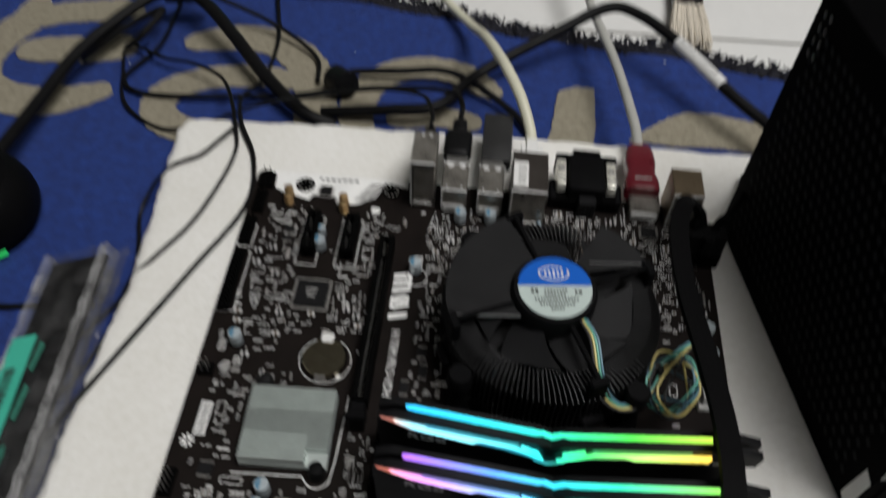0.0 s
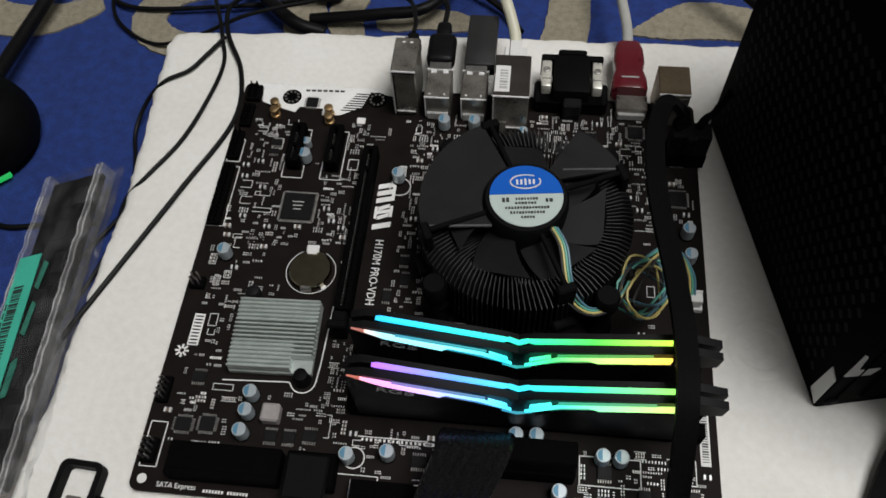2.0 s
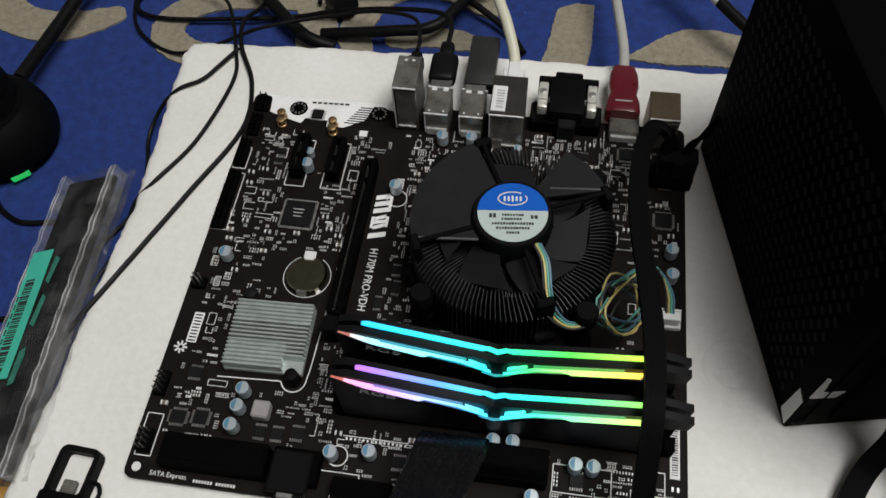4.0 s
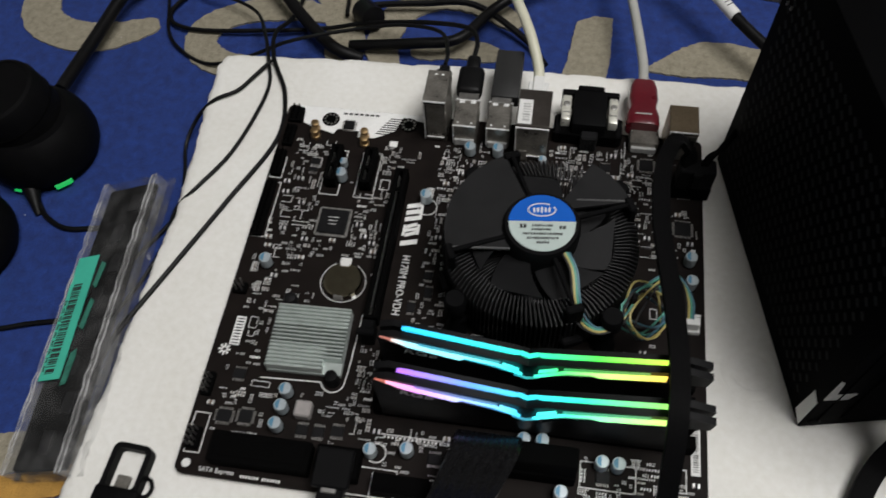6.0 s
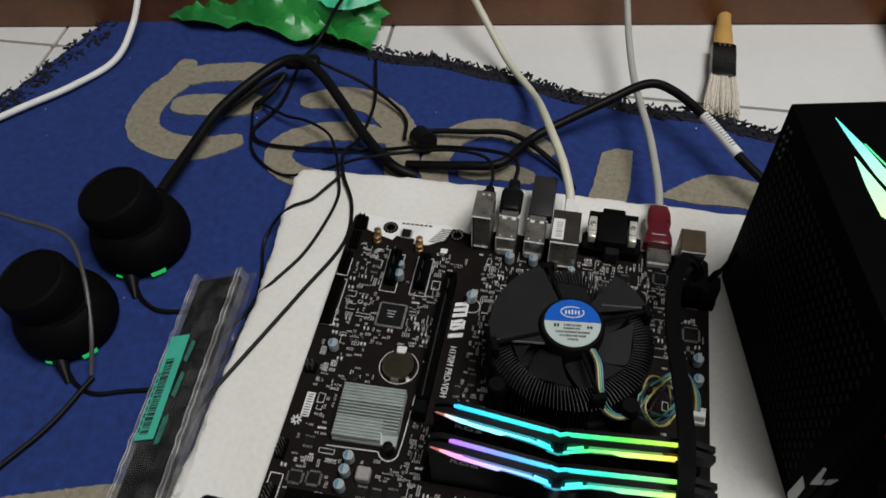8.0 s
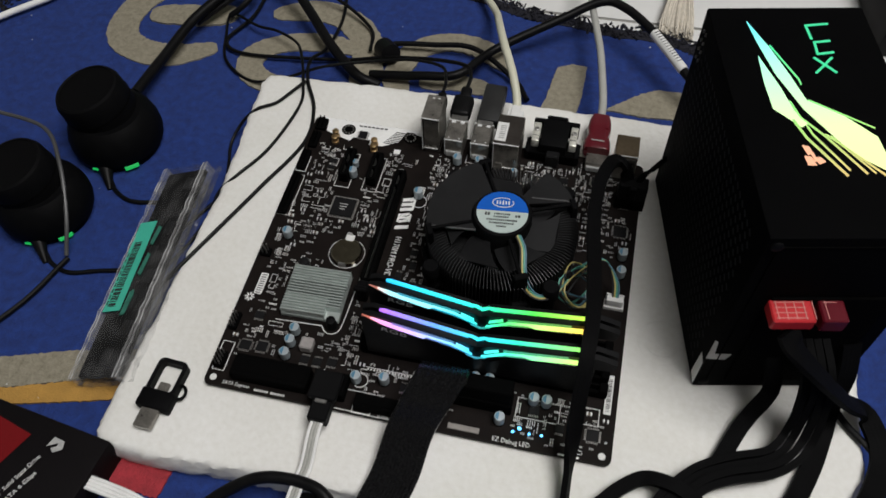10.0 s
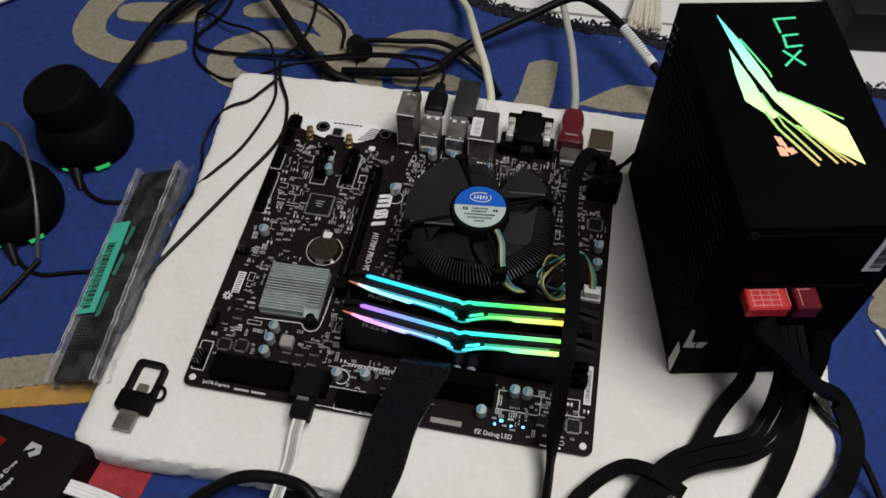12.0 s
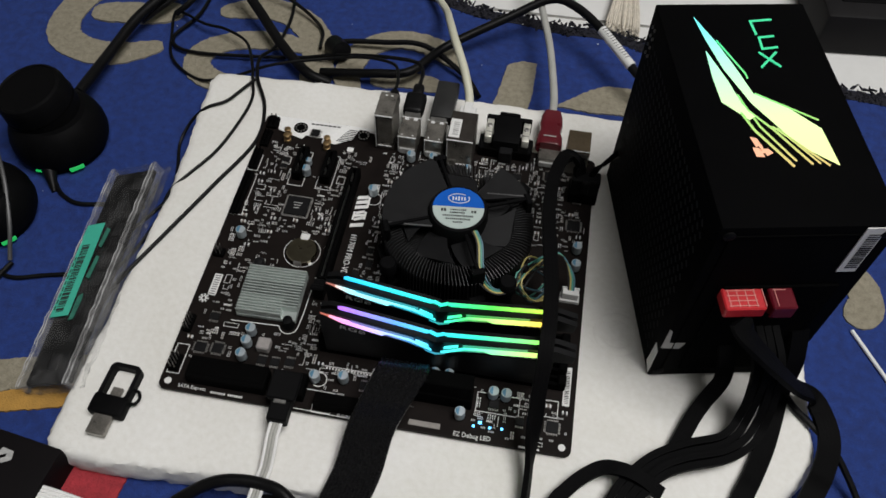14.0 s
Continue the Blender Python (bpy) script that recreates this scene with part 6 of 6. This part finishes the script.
def crinkled(x0, x1, z, amp, seed, nx=14, ny=64):
    bm = B()
    g = [[bm.verts.new((x0 + (x1 - x0) * i / nx, -SLN / 2 + SLN * j / ny, z + amp * noise.noise((i * 0.4, j * 0.33, seed)) + 0.5 * amp * noise.noise((i * 0.9, j * 1.1, seed + 5)))) for j in range(ny + 1)] for i in range(nx + 1)]
    for i in range(nx):
        for j in range(ny):
            bm.faces.new((g[i][j], g[i + 1][j], g[i + 1][j + 1], g[i][j + 1]))
    ob = part("film", bm, M["clear"], slv, "crinkled clear film")
    ob.visible_shadow = False
    sol = ob.modifiers.new("thickness", "SOLIDIFY")
    sol.thickness = 0.0002
    return ob


crinkled(0.0015, SWD - 0.001, 0.0088, 0.0011, 2)
crinkled(SWD, SWD + 0.0075, 0.0035, 0.0022, 8, 6)
# folded long sides: a hollow clear channel, two pale lines paint its shine
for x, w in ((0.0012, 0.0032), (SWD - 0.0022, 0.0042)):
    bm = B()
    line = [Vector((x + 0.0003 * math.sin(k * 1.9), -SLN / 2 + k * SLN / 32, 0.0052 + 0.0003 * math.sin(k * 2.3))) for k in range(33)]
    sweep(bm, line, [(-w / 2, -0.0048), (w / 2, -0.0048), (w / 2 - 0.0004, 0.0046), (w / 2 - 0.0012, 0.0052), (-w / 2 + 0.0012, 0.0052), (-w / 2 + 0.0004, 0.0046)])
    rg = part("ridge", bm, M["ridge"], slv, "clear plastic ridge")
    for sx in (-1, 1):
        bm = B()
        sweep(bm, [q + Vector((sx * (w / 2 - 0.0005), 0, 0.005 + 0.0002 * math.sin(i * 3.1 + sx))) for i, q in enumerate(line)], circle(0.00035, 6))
        part("crease", bm, M["crease"], rg, "pale line painting the shine on a fold")
# end folds
for y in (-SLN / 2, SLN / 2):
    bm = B()
    sweep(bm, [Vector((x, y + 0.0004 * math.sin(x * 900), 0.007 + 0.0012 * math.sin(x * 500 + y * 90))) for x in np.linspace(0.001, SWD, 18)], [(-0.0012, -0.006), (0.0012, -0.006), (0.0005, 0.002), (-0.0005, 0.002)])
    part("end_fold", bm, M["clear"], slv, "folded clear end")
LB = Matrix.Translation((0.0098, -0.0015, 0.0104)) @ pose(0, 0, 0, 0, 0, 1.5)
lb = part("label", box(B(), (0, 0, 0), (0.0145, 0.0735, 0.0003), 0, LB), M["teal"], slv, "teal barcode label")
bm = B()
y = -0.033
while y < 0.019:
    w = rnd.choice((0.0004, 0.0006, 0.0009, 0.0013))
    box(bm, (-0.0012, y, 0.00022), (0.0062, w, 0.0002), 0, LB)
    y += w + rnd.choice((0.0004, 0.0005, 0.0008))
part("printed_bar", bm, M["ink"], lb)
bm = B()
for k in range(9):
    box(bm, (-0.0058, -0.03 + k * 0.0048, 0.00022), (0.0009, 0.0032, 0.0002), 0, LB)
part("printed_bar", bm, M["ink"], lb)
torn = mat("teal_torn", (0.03, 0.17, 0.12), 0.6, var=0.5, scale=200, bump=0.1)
for o in ([(0.0195, -0.042), (0.0232, -0.041), (0.0238, -0.026), (0.0228, -0.022), (0.0195, -0.024)], [(0.019, -0.009), (0.0225, -0.011), (0.0235, 0.006), (0.0205, 0.008)], [(0.0185, 0.016), (0.0215, 0.014), (0.023, 0.029), (0.0195, 0.031)]):
    part("label_scrap", plate(B(), o, 0.0101, 0.0103), torn, slv, "torn strip of teal label")
bm = B()
for k in range(8):
    box(bm, (0.0205 + (k % 2) * 0.006, -0.07 + k * 0.02, 0.0073), (0.007, 0.011, 0.0012), 0.0002)
part("insert_chip", bm, M["chip"], slv)

# ---------- flash drive ----------
fd = thing("flash_drive", "small black sliding flash drive with metal plug on the foam", "flash drive", pose(-0.0218, -0.0138, TOP, 0, 0, -3) @ Matrix.Scale(0.9, 4))
bm = B()
outer, inner = rounded(-0.0105, 0.0, 0.0105, 0.026, 0.004), rounded(-0.0078, 0.003, 0.0078, 0.0232, 0.0022)
lo_o, hi_o = [bm.verts.new((x, y, 0.0005)) for x, y in outer], [bm.verts.new((x, y, 0.0075)) for x, y in outer]
lo_i, hi_i = [bm.verts.new((x, y, 0.0005)) for x, y in inner], [bm.verts.new((x, y, 0.0075)) for x, y in inner]
n = len(outer)
for i in range(n):
    j = (i + 1) % n
    for a, b in ((lo_o, hi_o), (hi_o, hi_i), (hi_i, lo_i), (lo_i, lo_o)):
        bm.faces.new((a[i], a[j], b[j], b[i]))
part("frame", bm, M["black"], fd)
part("slider", box(B(), (0, -0.0035, 0.0045), (0.0235, 0.0135, 0.009), 0.0018, None, 0, 2), M["matte"], fd)
part("plug", box(B(), (-0.0005, -0.0165, 0.0045), (0.0122, 0.0135, 0.0045), 0.0005), M["shell"], fd, "metal plug")
part("small_plug", box(B(), (0, 0.0065, 0.004), (0.0072, 0.007, 0.0025), 0.0006), M["shell"], fd)
bm = B()
tube(bm, [(0.010, 0.001, 0.004), (0.0145, 0.002, 0.004), (0.016, 0.006, 0.004), (0.014, 0.01, 0.004), (0.010, 0.011, 0.004)], 0.0011, 8)
part("loop", bm, M["black"], fd)

# ---------- drive box ----------
sb = thing("drive_box", "black and red printed cardboard drive box on the rug", "box", pose(-0.0375, -0.046, RUG, 0, 0, -8))
part("carton", box(B(), (-0.06, -0.05, 0.012), (0.12, 0.1, 0.024), 0.0015, None, 0, 2), M["boxblk"], sb)
part("red_panel", plate(B(), [(-0.119, -0.0075), (-0.0774, -0.0085), (-0.0456, -0.0125), (-0.0538, -0.041), (-0.119, -0.047)], 0.024, 0.0243), M["boxred"], sb, "red printed panel", smooth=False)
bm = B()
plate(bm, [(x + 0.0035, y - 0.005) for x, y in [(-0.035, -0.004), (-0.028, -0.0045), (-0.0265, -0.009), (-0.031, -0.0125), (-0.0335, -0.0105), (-0.0305, -0.0085), (-0.031, -0.0065), (-0.0365, -0.0105)]], 0.024, 0.0243)
part("grey_mark", bm, M["silkdim"], sb, "grey maker's mark", smooth=False)
TR = pose(0, 0, 0, 0, 0, 73)
writing("printed_text", '2.5" Solid State Drive', 0.0036, Matrix.Translation((-0.0375, -0.0365, 0.0241)) @ TR, M["silk"], sb, 0.031)
writing("printed_text", "SATA 6 Gbps", 0.0036, Matrix.Translation((-0.0325, -0.041, 0.0241)) @ TR, M["silk"], sb, 0.022)
part("white_panel", plate(B(), [(-0.082, -0.033), (-0.064, -0.033), (-0.066, -0.0405), (-0.083, -0.041)], 0.0243, 0.0246), M["silk"], sb, smooth=False)

# ---------- behind: furniture, bag, brush, second box, stick ----------
fu = thing("wooden_platform", "low brown varnished wooden platform standing on the tiles", "platform", pose(0.0, 0.488, FLOOR, 0, 0, 9.7))
part("front_board", box(B(), (0, 0.011, 0.017), (2.4, 0.022, 0.034), 0.002), M["wood"], fu)
part("edge_strip", box(B(), (0, 0.012, 0.0375), (2.4, 0.028, 0.007), 0.002), M["wood"], fu)
for k in range(4):
    part("plank", box(B(), (0, 0.075 + k * 0.094, 0.03), (2.38, 0.0925, 0.016), 0.0015), M["wood"], fu)

bag = thing("plastic_bag", "crumpled green plastic bag lying against the cabinet", "bag", pose(-0.18, 0.505, RUG))
bm = B()
n = 44
grid = []
for i in range(n + 1):
    row = []
    for j in range(n + 1):
        u, v = i / n * 2 - 1, j / n * 2 - 1
        r = min(1.0, math.hypot(u, v * 1.0))
        x, y = u * 0.14, v * 0.066 - 0.012 * u
        ridge = abs(noise.noise((u * 2.1 + v * 1.2, v * 3.4 - u * 1.5, 1))) + 0.6 * abs(noise.noise((u * 5 + v * 4, v * 7 - u * 3, 5)))
        ridge += 0.35 * abs(noise.noise((u * 11 + v * 9, v * 14 - u * 6, 3)))
        z = 0.004 + 0.05 * max(0, 1 - r ** 2) * (0.35 + ridge) + 0.02 * ridge
        x += 0.012 * noise.noise((u * 3, v * 3, 9))
        y += 0.012 * noise.noise((u * 3, v * 3, 12))
        row.append(bm.verts.new((x, y, z)))
    grid.append(row)
for i in range(n):
    for j in range(n):
        bm.faces.new((grid[i][j], grid[i + 1][j], grid[i + 1][j + 1], grid[i][j + 1]))
part("sheet", bm, M["plasticbag"], bag)
bm = B()
n = 24
grid = []
for i in range(n + 1):
    row = []
    for j in range(n + 1):
        u, v = i / n * 2 - 1, j / n * 2 - 1
        row.append(bm.verts.new((0.105 + u * 0.042 * (1 + 0.2 * v), 0.005 + v * 0.06 + 0.02 * u * u, 0.05 + 0.02 * v + 0.012 * abs(noise.noise((u * 3, v * 4, 7))))))
    grid.append(row)
for i in range(n):
    for j in range(n):
        bm.faces.new((grid[i][j], grid[i + 1][j], grid[i + 1][j + 1], grid[i][j + 1]))
part("flap", bm, M["tealbag"], bag, "paler teal flap")

br = thing("paint_brush", "flat paint brush with a wooden handle on the tiles", "brush", pose(0.262, 0.44, FLOOR, 0, 0, -2))
bm = B()
prev = None
for y, w, h in ((0.046, 0.008, 0.005), (0.06, 0.0085, 0.006), (0.085, 0.0065, 0.006), (0.12, 0.0065, 0.006), (0.16, 0.008, 0.0065), (0.172, 0.004, 0.004)):
    ring = [bm.verts.new((w * math.cos(2 * math.pi * i / 14), y, 0.009 + h * math.sin(2 * math.pi * i / 14))) for i in range(14)]
    if prev:
        for i in range(14):
            bm.faces.new((prev[i], prev[(i + 1) % 14], ring[(i + 1) % 14], ring[i]))
    else:
        bm.faces.new(ring[::-1])
    prev = ring
bm.faces.new(prev)
part("handle", bm, M["handle"], br, "pale wooden handle")
fe = part("ferrule", box(B(), (0, 0.025, 0.009), (0.0215, 0.046, 0.013), 0.003, None, 0, 2), M["ferrule"], br)
bm = B()
for x in (-0.004, 0.0, 0.004):
    cyl(bm, (x, 0.043, 0.0152), 0.001, 0.0008, 10)
part("rivet", bm, M["tin"], fe)
bm = B()
for i in range(420):
    x = rnd.uniform(-0.0105, 0.0105)
    z = rnd.uniform(0.004, 0.014)
    e = rnd.uniform(-0.034, -0.042)
    sp = 1.35 + rnd.uniform(-0.12, 0.12)
    p, q, s = Vector((x, 0.004, z)), Vector((x * 1.25, -0.018, z * 0.98)), Vector((x * sp, e, 0.001 + (z - 0.001) * rnd.uniform(0.6, 1.0)))
    sweep(bm, [p, q, s], circle(0.0006, 4))
tagged(part("bristles", bm, M["bristle"], br), kind="stuff")

bb = thing("black_case", "black plastic case with a small red square on top", "case", pose(0.425, 0.415, FLOOR, 0, 0, 6))
part("body", box(B(), (0.09, 0.07, 0.02), (0.18, 0.14, 0.04), 0.004, None, 0, 2), mat("grey_black_plastic", (0.008, 0.0075, 0.008), 0.6, var=0.3, bump=0.1, spec=0.15), bb)
part("raised_panel", box(B(), (0.09, 0.075, 0.0405), (0.15, 0.11, 0.002), 0.0008), M["matte"], bb)
part("red_square", box(B(), (0.045, 0.04, 0.042), (0.015, 0.013, 0.0016), 0.0004), M["red"], bb)
st = thing("white_stick", "thin white stick lying on the rug", "stick")
part("stick", tube(B(), [(0.424, 0.13, RUG + 0.0015), (0.437, 0.106, RUG + 0.0015), (0.452, 0.078, RUG + 0.0015)], 0.0013), M["silk"], st)

# lint specks on the rug
bm = B()
for i in range(70):
    x, y = rnd.uniform(-0.32, 0.6), rnd.uniform(-0.1, 0.42)
    if -0.06 < x < 0.4 and -0.06 < y < 0.29:
        continue
    s = rnd.uniform(0.0002, 0.0006)
    box(bm, (x, y, RUG + 0.0016), (s * rnd.uniform(1, 3), s, s), 0, None)
tagged(part("lint", bm, M["silk"], rug, smooth=False), kind="stuff")

# floor tiles
tm = finish(plate(B(), rounded(-0.1515, -0.1515, 0.1515, 0.1515, 0.002, 2), -0.006, 0.0), "tile", M["tile"], smooth=False)
for i in range(-7, 9):
    for j in range(-8, 7):
        o = new("tile", tm)
        o.matrix_world = Matrix.Translation((-0.033, 0.412, FLOOR)) @ pose(0, 0, 0, 0, 0, 1.8) @ Matrix.Translation(((i + 0.5) * 0.3065, (j + 0.5) * 0.3065, 0))
        o.parent = grout
